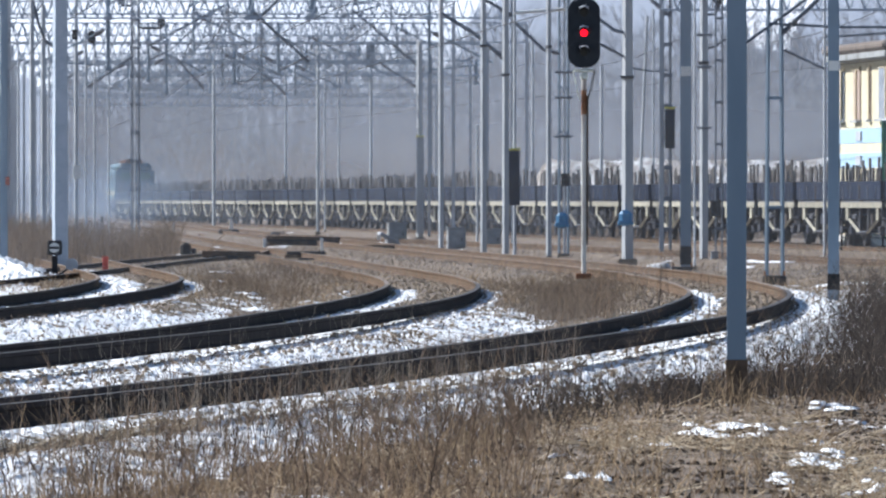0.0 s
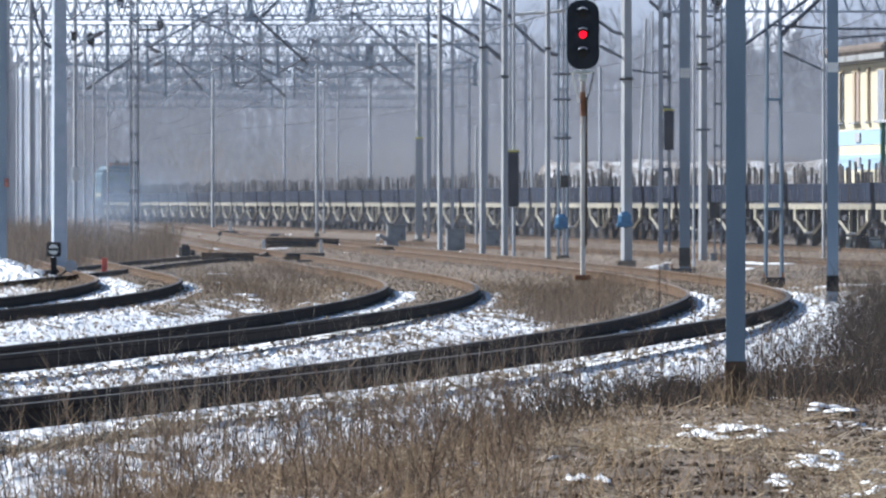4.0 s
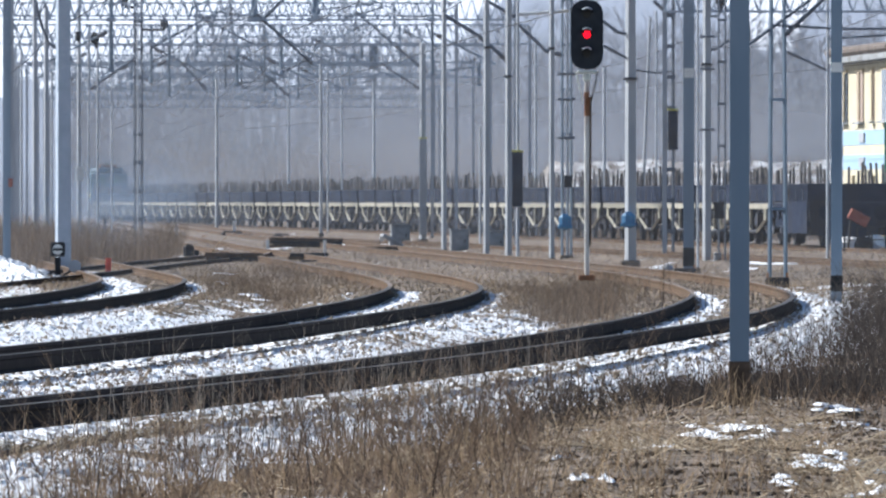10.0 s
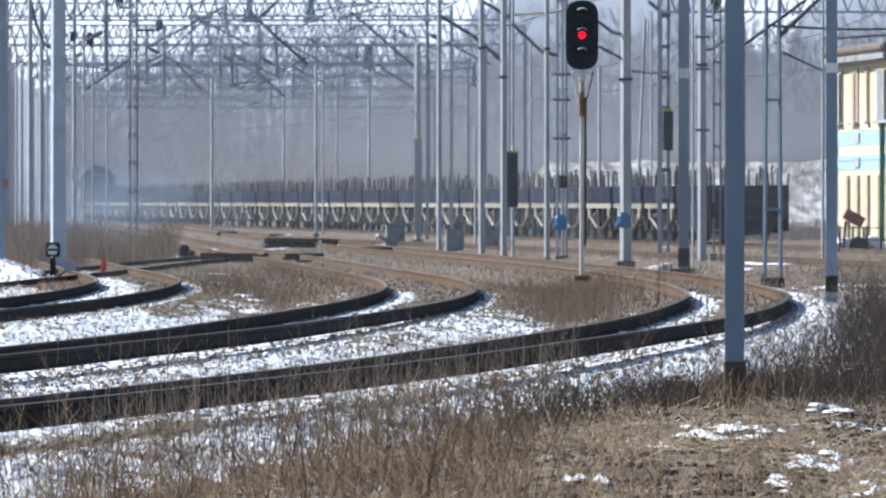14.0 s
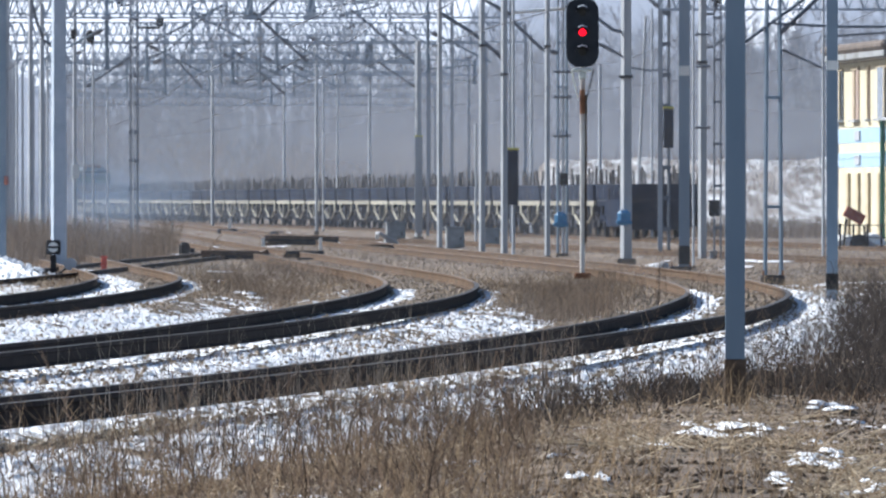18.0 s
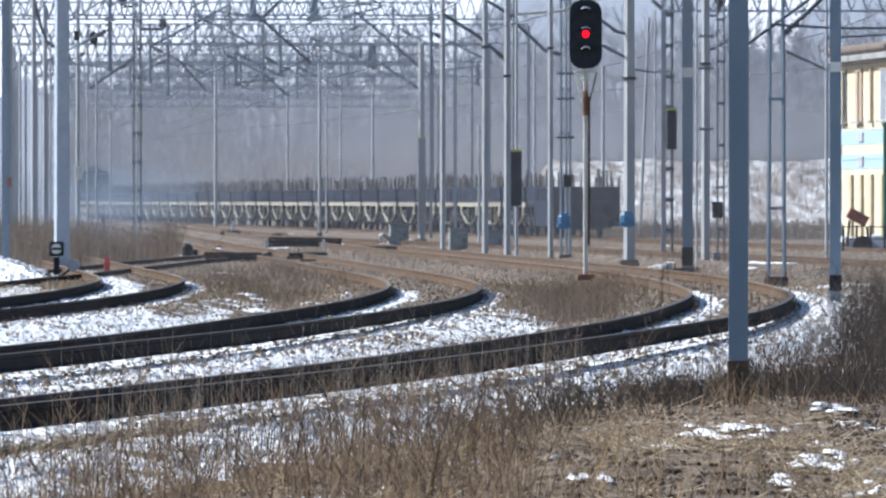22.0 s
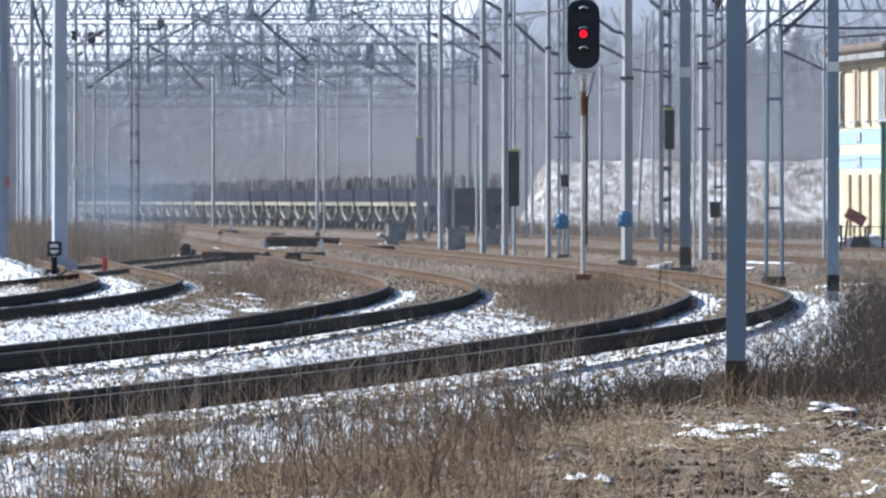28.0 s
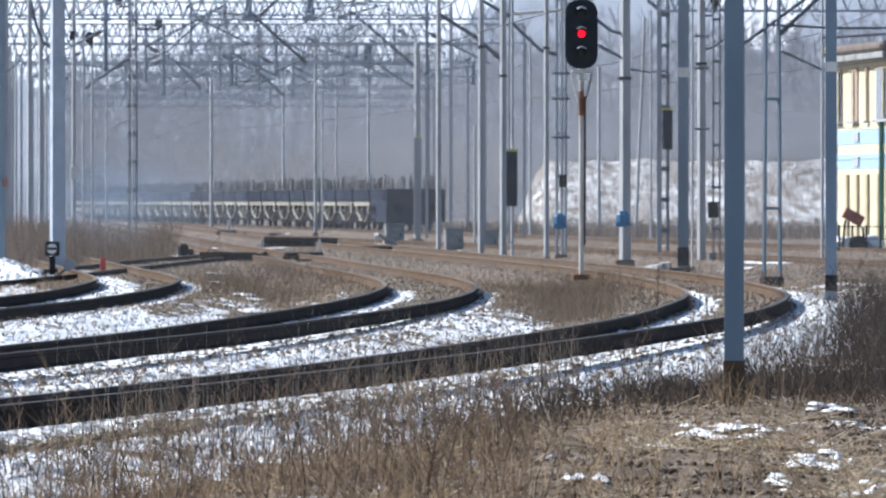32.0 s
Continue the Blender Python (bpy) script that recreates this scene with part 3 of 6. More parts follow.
def signal(x, y, base, top):
    t = thing("signal", (x, y, base), label="colour light signal showing red on a white and rusty post", category="signal")
    h = top - base
    part("post", rod(B(), (0, 0, 0), (0, 0, h - 1.2), 0.046, n=14), "flaked", t, "flaking white and rust post")
    part("foot", box(B(), (0, 0, 0.02), (0.3, 0.3, 0.1), bevel=0.02), "rust", t)
    part("bracket", box(B(), (0, 0.0, h - 1.3), (0.36, 0.16, 0.06), bevel=0.02), "pale_green", t, "pale bracket under the head")
    part("collar", box(B(), (0, 0.0, h - 1.4), (0.14, 0.14, 0.14), bevel=0.03), "pale_green", t)
    for sx in (-1, 1):
        part("cable", rod(B(), (sx * 0.2, 0, h - 1.3), (sx * 0.07, 0, h - 1.85), 0.012, n=6), "pale_green" if sx < 0 else "dark", t)
    part("conduit", rod(B(), (0.06, -0.02, 0.6), (0.066, -0.02, h - 1.75), 0.018, n=8), "rust_dark", t)
    part("rust_sleeve", rod(B(), (0, 0, h - 2.1), (0, 0, h - 1.66), 0.05, n=14), "rust", t, "bare rusty length of the post")
    bm = B()
    w, hh, ch = 0.295, 0.63, 0.24
    pts = [(sx * (w - ch) + ch * math.cos(a), sz * (hh - ch) + ch * math.sin(a)) for sx, sz, first in ((1, 1, 0), (-1, 1, 90), (-1, -1, 180), (1, -1, 270)) for a in (radians(first + k) for k in (0, 22, 45, 68, 90))]
    vs = [bm.verts.new((px, -0.06, h - 0.62 + pz)) for px, pz in pts]
    f = bm.faces.new(vs)
    ex = bmesh.ops.extrude_face_region(bm, geom=[f])
    bmesh.ops.translate(bm, vec=(0, 0.05, 0), verts=[v for v in ex["geom"] if isinstance(v, bmesh.types.BMVert)])
    bmesh.ops.recalc_face_normals(bm, faces=bm.faces)
    part("backboard", bm, "signal_black", t, "black board with rounded corners")
    for i, z in enumerate((0.36, 0.0, -0.36)):
        zz = h - 0.62 + z
        glass = part("lens", rod(B(), (0, -0.075, zz), (0, -0.062, zz), 0.066, n=20), "red_lamp" if i == 1 else "lens", t, "lit red lens" if i == 1 else "")
        bm = B()
        for k in range(12):
            a0, a1 = radians(8 + 164 * k / 12), radians(8 + 164 * (k + 1) / 12)
            c0, s0, c1, s1 = math.cos(a0), math.sin(a0), math.cos(a1), math.sin(a1)
            bm.faces.new([bm.verts.new((px * 0.12, yy, zz + pz * 0.12)) for px, yy, pz in ((c0, -0.06, s0), (c1, -0.06, s1), (c1, -0.28, s1), (c0, -0.28, s0))])
        part("hood", bm, "signal_black", glass)
        # sunlit hood tops: the highlight is added as pale grey strips
        lit_top = B()
        for dx, dz, tilt in ((-0.055, 0.108, -0.45), (0.0, 0.124, 0.0), (0.055, 0.108, 0.45)):
            box(lit_top, (dx, -0.2, zz + dz), (0.062, 0.16, 0.012), rx=0.12, ry=tilt)
        part("hood_highlight", lit_top, "galv", glass, "pale strip painted as the sunlit top of the hood")
    return t


signal(2.53, 205.0, 0.0, 5.05)

# ---- catenary portals ----


def portal(y, x0, x1, z0=8.0, z1=8.8, drops=()):
    t = thing("catenary_portal", (0, y, 0), label="grey lattice portal beam carrying the overhead line", category="portal", group="overhead line portals")
    for z in (z0, z1):
        for yy in (-0.3, 0.3):
            part("chord", box(B(), ((x0 + x1) / 2, yy, z), (x1 - x0, 0.06, 0.06)), "portal_steel", t)
    n = int((x1 - x0) / 0.45)
    st = (x1 - x0) / n
    lace = None
    for i in range(n):
        for yy in (-0.3, 0.3):
            if lace is None:
                bm = B()
                rod(bm, (0, 0, z0), (st / 2, 0, z1), 0.021, n=4)
                bmesh.ops.translate(rod(bm, (st / 2, 0, z1), (st, 0, z0), 0.021, n=4), vec=(0, 0, 0), verts=[])
                lace = part("lacing", bm, "portal_steel", t)
                lace.location = (x0, yy, 0)
            else:
                again("lacing", lace.data, t, (x0 + st * i, yy, 0))
    for x in (x0, x1):
        part("leg", box(B(), (x, 0, z1 / 2 - 0.2), (0.13, 0.13, z1 + 0.3)), "galv", t)
    for x, z, w in drops:
        post = part("drop_post", rod(B(), (x, 0, z), (x, 0, z1), w / 2, n=10), "steel", t)
        part("hanger_cap", box(B(), (x, 0, z), (w * 1.4, w * 1.4, 0.1), bevel=0.02), "steel", post)
        part("bracket", box(B(), (x, 0, z0), (w * 2.0, 0.75, 0.16)), "portal_steel", post)
        side = 1 if int(x * 10) % 2 else -1
        part("stay_tube", rod(B(), (x, 0, z + 1.5), (x + side * 2.3, 0, z + 0.35), 0.035, n=6), "steel", post)
        part("steady_arm", rod(B(), (x, 0, z + 0.1), (x + side * 2.1, 0, z + 0.3), 0.025, n=6), "steel", post)
        part("insulator", rod(B(), (x + side * 0.15, 0, z + 1.42), (x + side * 0.5, 0, z + 1.25), 0.08, n=10), "insul", post)
    return t


portal(410, -15.79, 2.48, drops=[(-12.20, 6.14, 0.16), (-7.01, 8.04, 0.24), (-4.78, 8.25, 0.28), (-0.55, 6.03, 0.12)])
portal(473, -18.35, 3.45, drops=[(-12.39, 6.39, 0.14), (-11.64, 5.85, 0.12), (-6.95, 6.74, 0.15), (-2.22, 9.44, 0.1)])
portal(536, -20.48, 2.04, drops=[(-9.97, 6.92, 0.18), (-10.53, 6.87, 0.1), (-4.07, 8.26, 0.18), (-6.54, 7.72, 0.1)])
portal(600, -22.77, 1.38, drops=[(-10.92, 7.58, 0.14), (-3.93, 8.48, 0.2), (1.68, 7.58, 0.2)])
portal(663, -24.00, 0.53, drops=[(-15.05, 7.57, 0.12), (-6.43, 7.90, 0.12)])
portal(726, -25.92, -0.51, drops=[(-19.75, 7.97, 0.12)])
portal(790, -27.81, -1.74, drops=[(-13.19, 7.96, 0.12)])
portal(441, -17.73, 0.35, 8.65, 9.15, drops=[(-9.79, 7.16, 0.1)])
portal(505, -19.54, -0.68, 8.75, 9.3, drops=[(-16.01, 6.60, 0.1), (-8.18, 6.35, 0.1), (-2.12, 7.61, 0.1)])
portal(568, -21.41, -0.68, 8.25, 8.75, drops=[(-15.88, 6.82, 0.1), (-7.50, 6.68, 0.1), (-4.94, 7.25, 0.1)])
portal(632, -23.51, -1.39, 8.55, 9.1, drops=[(-20.67, 6.96, 0.1), (-13.08, 7.44, 0.1), (-9.61, 6.80, 0.1)])
portal(330, 6.34, 14.12, 6.95, 7.6)


# ---- arms, struts and wires of the overhead line ----


def arm(points, r, insulator=True, hang=None, name="cantilever_arm", label="dark tubular bracket arm of the overhead line", material="tube"):
    p = [Vector(q) for q in points]
    t = thing(name, p[0], label=label, category="bracket arm", group="overhead line arms")
    for a, b in zip(p, p[1:]):
        part("tube", rod(B(), a - p[0], b - p[0], r, n=8), material, t)
    if hang:
        part("hanger", rod(B(), (0, 0, 0), (0, 0, hang - p[0].z), r * 0.8, n=6), material, t)
    if insulator:
        d = (p[-1] - p[-2]).normalized()
        for k in range(4):
            c = p[-1] - p[0] - d * (0.1 + 0.09 * k)
            part("insulator_disc", rod(B(), c, c + d * 0.035, r * 1.8, n=10), "insul", t)
    return t


arm([(-9.04, 473.3, 9.64), (-12.35, 473.3, 7.88)], 0.05, hang=8.78)
arm([(-9.80, 473.3, 9.23), (-11.45, 473.3, 7.69), (-12.35, 473.3, 7.27)], 0.035, hang=8.78)
arm([(-12.58, 460.0, 7.33), (-14.54, 460.0, 5.98)], 0.055)
arm([(-13.87, 380.0, 8.26), (-13.64, 380.0, 7.31), (-13.41, 380.0, 6.74), (-12.65, 380.0, 6.19)], 0.05, False)
arm([(-7.01, 410.0, 8.29), (-6.07, 410.0, 7.43), (-4.90, 410.0, 6.40)], 0.05)
arm([(-5.89, 410.3, 8.81), (-6.81, 410.3, 7.92)], 0.06, hang=8.78)
arm([(-6.95, 473.0, 6.79), (-5.65, 473.0, 7.45)], 0.04)
arm([(-12.71, 536.3, 8.10), (-11.42, 536.3, 6.71)], 0.05, hang=8.0)
arm([(-8.82, 536.3, 7.57), (-7.48, 536.3, 6.39)], 0.05, hang=8.0)
arm([(-9.97, 536.0, 7.19), (-9.62, 536.0, 6.76), (-8.90, 536.0, 7.40)], 0.04, False)
arm([(-3.83, 473.3, 9.35), (-0.85, 473.3, 6.80)], 0.055, hang=8.78)
arm([(-4.35, 473.3, 9.07), (-2.70, 473.3, 9.54)], 0.045, False, hang=8.78)
arm([(-3.11, 536.3, 7.94), (-1.23, 536.3, 6.71)], 0.045, hang=8.0)
arm([(-0.11, 368.0, 7.49), (0.99, 368.0, 6.81), (1.99, 368.0, 5.96)], 0.06)
arm([(1.15, 333.0, 7.33), (2.01, 333.0, 6.83)], 0.05)
arm([(2.00, 322.0, 6.46), (2.83, 322.0, 5.68), (3.28, 322.0, 5.57)], 0.045)
arm([(2.00, 322.0, 6.73), (3.48, 322.0, 6.84)], 0.045, False, material="white")
for z in (5.13, 4.39, 3.26):
    arm([(3.22, 329.8, z), (3.74, 329.8, z)], 0.04, False, name="cross_arm", label="short dark cross arm on a lattice mast")
for z in (5.75, 4.9, 3.3):
    arm([(6.66, 297.8, z), (7.04, 297.8, z)], 0.035, False, name="cross_arm", label="short dark cross arm on a concrete mast")
arm([(4.82, 300.0, 5.84), (4.51, 300.0, 5.90), (4.08, 300.0, 6.23)], 0.045, False)
arm([(4.82, 300.0, 5.18), (4.14, 300.0, 5.54)], 0.035)
arm([(6.57, 330.0, 6.78), (6.01, 330.0, 7.27)], 0.045)
arm([(6.53, 330.0, 5.20), (6.04, 330.0, 5.16), (5.38, 330.0, 5.26)], 0.03, False)
arm([(5.69, 217.0, 4.35), (6.21, 217.0, 4.72), (7.03, 217.0, 5.32)], 0.03, False)
arm([(7.25, 217.0, 5.32), (6.47, 217.0, 4.59)], 0.04)
arm([(6.25, 217.0, 4.79), (7.50, 217.0, 4.72), (9.29, 217.0, 4.72)], 0.025, False, name="strut", label="long thin horizontal strut of the overhead line")
arm([(11.44, 340.0, 5.34), (10.20, 340.0, 5.92)], 0.035)
arm([(11.44, 340.0, 6.30), (14.55, 340.0, 6.50)], 0.035, False, name="strut", label="long thin horizontal strut of the overhead line")
arm([(6.79, 298.0, 6.29), (7.12, 298.0, 6.29), (7.27, 298.0, 6.56)], 0.035, False)
arm([(6.79, 298.0, 5.36), (7.12, 298.0, 5.44), (7.42, 298.0, 5.66)], 0.035, False)


def wire(points, r=0.012, sag=0.0):
    """One overhead wire from mast to mast, a single thin tube."""
    p = [Vector(q) for q in points]
    line = [p[0]]
    for a, b in zip(p, p[1:]):
        for k in range(1, 9):
            u = k / 8
            line.append(a.lerp(b, u) - Vector((0, 0, sag * 4 * u * (1 - u))))
    verts = [(c.x + dx * r, c.y, c.z + dz * r) for c in line for dx, dz in ((-1, 0), (0, 1), (1, 0), (0, -1))]
    faces = [(4 * i + j, 4 * i + (j + 1) % 4, 4 * i + 4 + (j + 1) % 4, 4 * i + 4 + j) for i in range(len(line) - 1) for j in range(4)]
    return tagged(sheet(verts, faces, "overhead_wire", "dark"), "thin dark overhead line wire above a track", "wire", group="overhead wires")


for key in ("one", "two", "three", "train"):
    ys = [220, 284, 347, 410, 473, 536, 600, 663, 726, 790]
    wire([(off(key, y) + 0.15 * (-1) ** i, y, 5.7) for i, y in enumerate(ys)], 0.012, 0.02)
    wire([(off(key, y), y, 7.2) for y in ys], 0.012, 0.55)

# ---- distance: bank with snow, woods, hazy backdrop ----


def bank_z(x, y):
    """Height of the snowy bank behind the line."""
    u = min(max((y - 588) / 44, 0), 1)
    side = min(max((x - 4.3) / 1.5, 0), 1)
    return -0.45 + 4.05 * u * side ** 0.6 + 0.35 * noise.noise((x * 0.5, y * 0.2, 2)) * u


def build_bank():
    verts, faces = [], []
    xs, ys = np.arange(2, 60, 0.5), np.linspace(588, 640, 22)
    n = len(ys)
    for x in xs:
        for y in ys:
            verts.append((x, y, bank_z(x, y)))
    for i in range(len(xs) - 1):
        for j in range(n - 1):
            k = i * n + j
            faces.append((k, k + n, k + n + 1, k + 1))
    m = mat("snowy_bank", (0.24, 0.215, 0.195), (0.7, 0.71, 0.735), 0.9, 0, 1.5, 0.8, c3=(0.34, 0.31, 0.29), bump_d=0.5, stretch=(1, 0.12, 1.6))
    return tagged(sheet(verts, faces, "embankment", m, True), "snow-covered earth bank with dry brush behind the line", "embankment", kind="structure")


build_bank()


def build_woods():
    bm_v, bm_f = [], []
    rnd = random.Random(5)

    def limb(p, d, ln, r):
        q = p + d * ln
        s = Vector((1, 0, 0)) * r
        k = len(bm_v)
        bm_v.extend([tuple(p - s), tuple(p + s), tuple(q + s * 0.5), tuple(q - s * 0.5)])
        bm_f.append((k, k + 1, k + 2, k + 3))
        return q

    for _ in range(720):
        y = rnd.uniform(1250, 1480)
        x = rnd.uniform(-0.034, 0.05) * y
        hgt = rnd.uniform(10, 17) + (rnd.uniform(2, 9) if x > 4 else rnd.uniform(2, 11) if -0.021 * y < x < -0.007 * y else rnd.uniform(0, 7) if x > -0.028 * y else 0)
        p = Vector((x, y, -0.4))
        r = rnd.uniform(0.1, 0.2)
        d = Vector((rnd.uniform(-0.06, 0.06), 0, 1)).normalized()
        steps = 7
        for i in range(steps):
            q = limb(p, d, hgt / steps, r * (1 - i / (steps + 1)))
            if i >= 1:
                for _b in range(4):
                    bd = Vector((rnd.uniform(-1, 1), rnd.uniform(-0.5, 0.5), rnd.uniform(0.4, 1.3))).normalized()
                    e = limb(q, bd, rnd.uniform(1.0, 2.6), r * 0.35)
                    for _c in range(3):
                        bd2 = (bd + Vector((rnd.uniform(-0.8, 0.8), 0, rnd.uniform(-0.2, 0.8)))).normalized()
                        limb(e - bd * rnd.uniform(0, 0.8), bd2, rnd.uniform(0.6, 1.6), r * 0.2)
            p = q
            d = (d + Vector((rnd.uniform(-0.1, 0.1), 0, 0))).normalized()
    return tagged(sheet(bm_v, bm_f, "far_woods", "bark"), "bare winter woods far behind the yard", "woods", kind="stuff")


build_woods()


def build_backdrop():
    # flat glowing sheet; distance haze is put into its colour
    m = bpy.data.materials.new("hazy_far_woods")
    m.use_nodes = True
    t = m.node_tree
    b = t.nodes["Principled BSDF"]
    b.inputs["Roughness"].default_value = 1.0
    b.inputs["Base Color"].default_value = (0.1, 0.1, 0.11, 1)
    co = t.nodes.new("ShaderNodeTexCoord").outputs["Object"]
    mp = t.nodes.new("ShaderNodeMapping")
    mp.inputs["Scale"].default_value = (1.0, 1.0, 0.45)
    t.links.new(co, mp.inputs[0])
    n = t.nodes.new("ShaderNodeTexNoise")
    n.inputs["Scale"].default_value, n.inputs["Detail"].default_value = 0.16, 9
    t.links.new(mp.outputs[0], n.inputs["Vector"])
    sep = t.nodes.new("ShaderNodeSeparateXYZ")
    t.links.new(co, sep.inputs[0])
    # painted haze: the colour pales with height
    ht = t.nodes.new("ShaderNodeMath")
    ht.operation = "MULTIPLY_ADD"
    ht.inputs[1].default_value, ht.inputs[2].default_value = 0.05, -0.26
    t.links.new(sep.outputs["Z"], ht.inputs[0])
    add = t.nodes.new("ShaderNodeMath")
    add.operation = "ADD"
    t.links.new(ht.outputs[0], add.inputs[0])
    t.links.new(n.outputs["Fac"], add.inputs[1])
    # painted haze: paler again towards the left end
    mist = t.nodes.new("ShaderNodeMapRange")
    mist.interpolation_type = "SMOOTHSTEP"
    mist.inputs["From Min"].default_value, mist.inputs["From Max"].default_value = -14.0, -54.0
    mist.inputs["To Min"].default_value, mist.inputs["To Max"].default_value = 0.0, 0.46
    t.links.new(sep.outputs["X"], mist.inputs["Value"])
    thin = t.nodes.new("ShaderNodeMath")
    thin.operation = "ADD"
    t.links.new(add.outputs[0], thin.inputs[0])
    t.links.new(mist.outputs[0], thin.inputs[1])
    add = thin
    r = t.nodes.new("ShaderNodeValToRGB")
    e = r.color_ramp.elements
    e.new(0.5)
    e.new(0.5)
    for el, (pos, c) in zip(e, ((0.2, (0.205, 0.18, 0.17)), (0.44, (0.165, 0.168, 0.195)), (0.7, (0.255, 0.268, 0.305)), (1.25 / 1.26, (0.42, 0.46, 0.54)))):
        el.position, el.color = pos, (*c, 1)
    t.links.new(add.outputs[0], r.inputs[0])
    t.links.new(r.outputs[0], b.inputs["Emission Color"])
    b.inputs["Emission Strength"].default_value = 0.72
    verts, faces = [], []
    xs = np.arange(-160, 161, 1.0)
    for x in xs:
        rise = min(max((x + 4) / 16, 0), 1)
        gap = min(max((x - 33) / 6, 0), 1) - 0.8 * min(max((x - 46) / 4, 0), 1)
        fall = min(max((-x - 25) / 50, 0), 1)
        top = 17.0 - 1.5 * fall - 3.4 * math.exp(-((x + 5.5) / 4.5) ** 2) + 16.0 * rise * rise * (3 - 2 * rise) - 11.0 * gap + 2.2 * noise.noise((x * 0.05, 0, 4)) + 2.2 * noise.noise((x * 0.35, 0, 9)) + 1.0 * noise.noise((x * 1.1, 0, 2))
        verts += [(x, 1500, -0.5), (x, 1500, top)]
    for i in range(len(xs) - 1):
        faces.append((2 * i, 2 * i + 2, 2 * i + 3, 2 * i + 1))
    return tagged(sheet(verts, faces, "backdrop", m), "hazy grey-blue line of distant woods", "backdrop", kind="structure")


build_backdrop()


def build_sky_sheet():
    m = bpy.data.materials.new("bright_hazy_sky")
    m.use_nodes = True
    t = m.node_tree
    b = t.nodes["Principled BSDF"]
    b.inputs["Base Color"].default_value = (0, 0, 0, 1)
    b.inputs["Roughness"].default_value = 1.0
    co = t.nodes.new("ShaderNodeTexCoord").outputs["Object"]
    n = t.nodes.new("ShaderNodeTexNoise")
    n.inputs["Scale"].default_value, n.inputs["Detail"].default_value = 0.03, 5
    t.links.new(co, n.inputs["Vector"])
    r = t.nodes.new("ShaderNodeValToRGB")
    r.color_ramp.elements[0].position, r.color_ramp.elements[1].position = 0.3, 0.7
    r.color_ramp.elements[0].color, r.color_ramp.elements[1].color = (0.72, 0.77, 0.86, 1), (0.94, 0.95, 0.97, 1)
    t.links.new(n.outputs["Fac"], r.inputs[0])
    t.links.new(r.outputs[0], b.inputs["Emission Color"])
    b.inputs["Emission Strength"].default_value = 1.02
    return tagged(sheet([(-400, 1700, -2), (400, 1700, -2), (400, 1700, 120), (-400, 1700, 120)], [(0, 1, 2, 3)], "sky", m), "bright pale hazy sky behind the woods", "backdrop", kind="structure")


build_sky_sheet()

# ---- signal box ----
DOWN = math.atan2(-1.0, 0.0776)


def signal_box(x, y):
    """Stands parallel to the line; its local x runs along the wall towards the viewer, local y is away from the track."""
    t = thing("signal_box", (x, y, -0.2), DOWN, label="two-storey signal box, cream render with pale blue bands", category="building")
    w, d, h = 17.0, 6.0, 6.35
    part("wall", box(B(), (w / 2, d / 2, h / 2), (w, d, h)), "cream", t)
    for z in (2.95, 3.78):
        part("band", box(B(), (w / 2, d / 2, z), (w + 0.04, d + 0.04, 0.5)), "pale_blue", t, "pale blue painted band")
        part("plate", box(B(), (6.0, -0.05, z), (1.5, 0.06, 0.32)), "galv", t)
    for x0, x1 in ((0.1, 1.5), (4.4, 6.3), (8.9, 9.4), (11.8, 16.4)):
        win = part("window", box(B(), ((x0 + x1) / 2, -0.02, 5.2), (x1 - x0, 0.06, 1.75)), "glass" if x0 < 1 or x0 > 11 else "curtain", t, "upper-floor window")
        part("frame", box(B(), ((x0 + x1) / 2, -0.05, 6.08), (x1 - x0 + 0.15, 0.1, 0.1)), "rust_cream", win)
        part("sill", box(B(), ((x0 + x1) / 2, -0.08, 4.28), (x1 - x0 + 0.2, 0.22, 0.08)), "concrete", win)
        part("mullion", box(B(), ((x0 + x1) / 2, -0.06, 5.2), (0.25, 0.08, 1.7)), "rust_cream", win)
    for x0 in (3.2, 6.2, 9.2, 12.4):
        part("pilaster", box(B(), (x0, -0.05, 1.25), (0.7, 0.1, 2.5)), "rust_cream", t, "brownish pilaster strip")
    part("eave", box(B(), (w / 2, d / 2, h + 0.1), (w + 1.0, d + 1.0, 0.22), bevel=0.03), "cabinet", t, "grey overhanging eave")
    part("roof", box(B(), (w / 2, d / 2, h + 0.38), (w + 1.2, d + 1.2, 0.34), bevel=0.12), "roof", t, "brown felted flat roof")
    part("vent", box(B(), (12.5, 1.5, h + 0.7), (1.6, 0.8, 0.5), bevel=0.05), "roof", t)
    part("downpipe", rod(B(), (14.0, -0.12, 0.2), (14.0, -0.12, 4.3), 0.09, n=8), "green", t, "green downpipe")
    return t


signal_box(13.70, 391.0)

# ---- freight train ----
PITCH, WAGONS, WHEEL_R = 12.0, 44, 0.47
PY = np.arange(152.0, 1180.0, 2.0)
PX = np.array([off("train", y) for y in PY])
PS = np.concatenate([[0.0], np.cumsum(np.hypot(np.diff(PX), np.diff(PY)))])
PS -= np.interp(355.0, PY, PS)


def run(t):
    """How far the train's tail has come along the line."""
    return -69.2 + 6.44 * t + 0.0417 * t * t


def at_run(s, length=9.6):
    """Pose of a vehicle whose tail is at s: both ends on the line."""
    y0, y1 = np.interp([s, s + length], PS, PY)
    p = Vector((np.interp(y0, PY, PX), y0, 0))
    q = Vector((np.interp(y1, PY, PX), y1, 0))
    d = q - p
    return Matrix.Translation(p) @ Matrix.Rotation(math.atan2(d.y, d.x), 4, "Z")


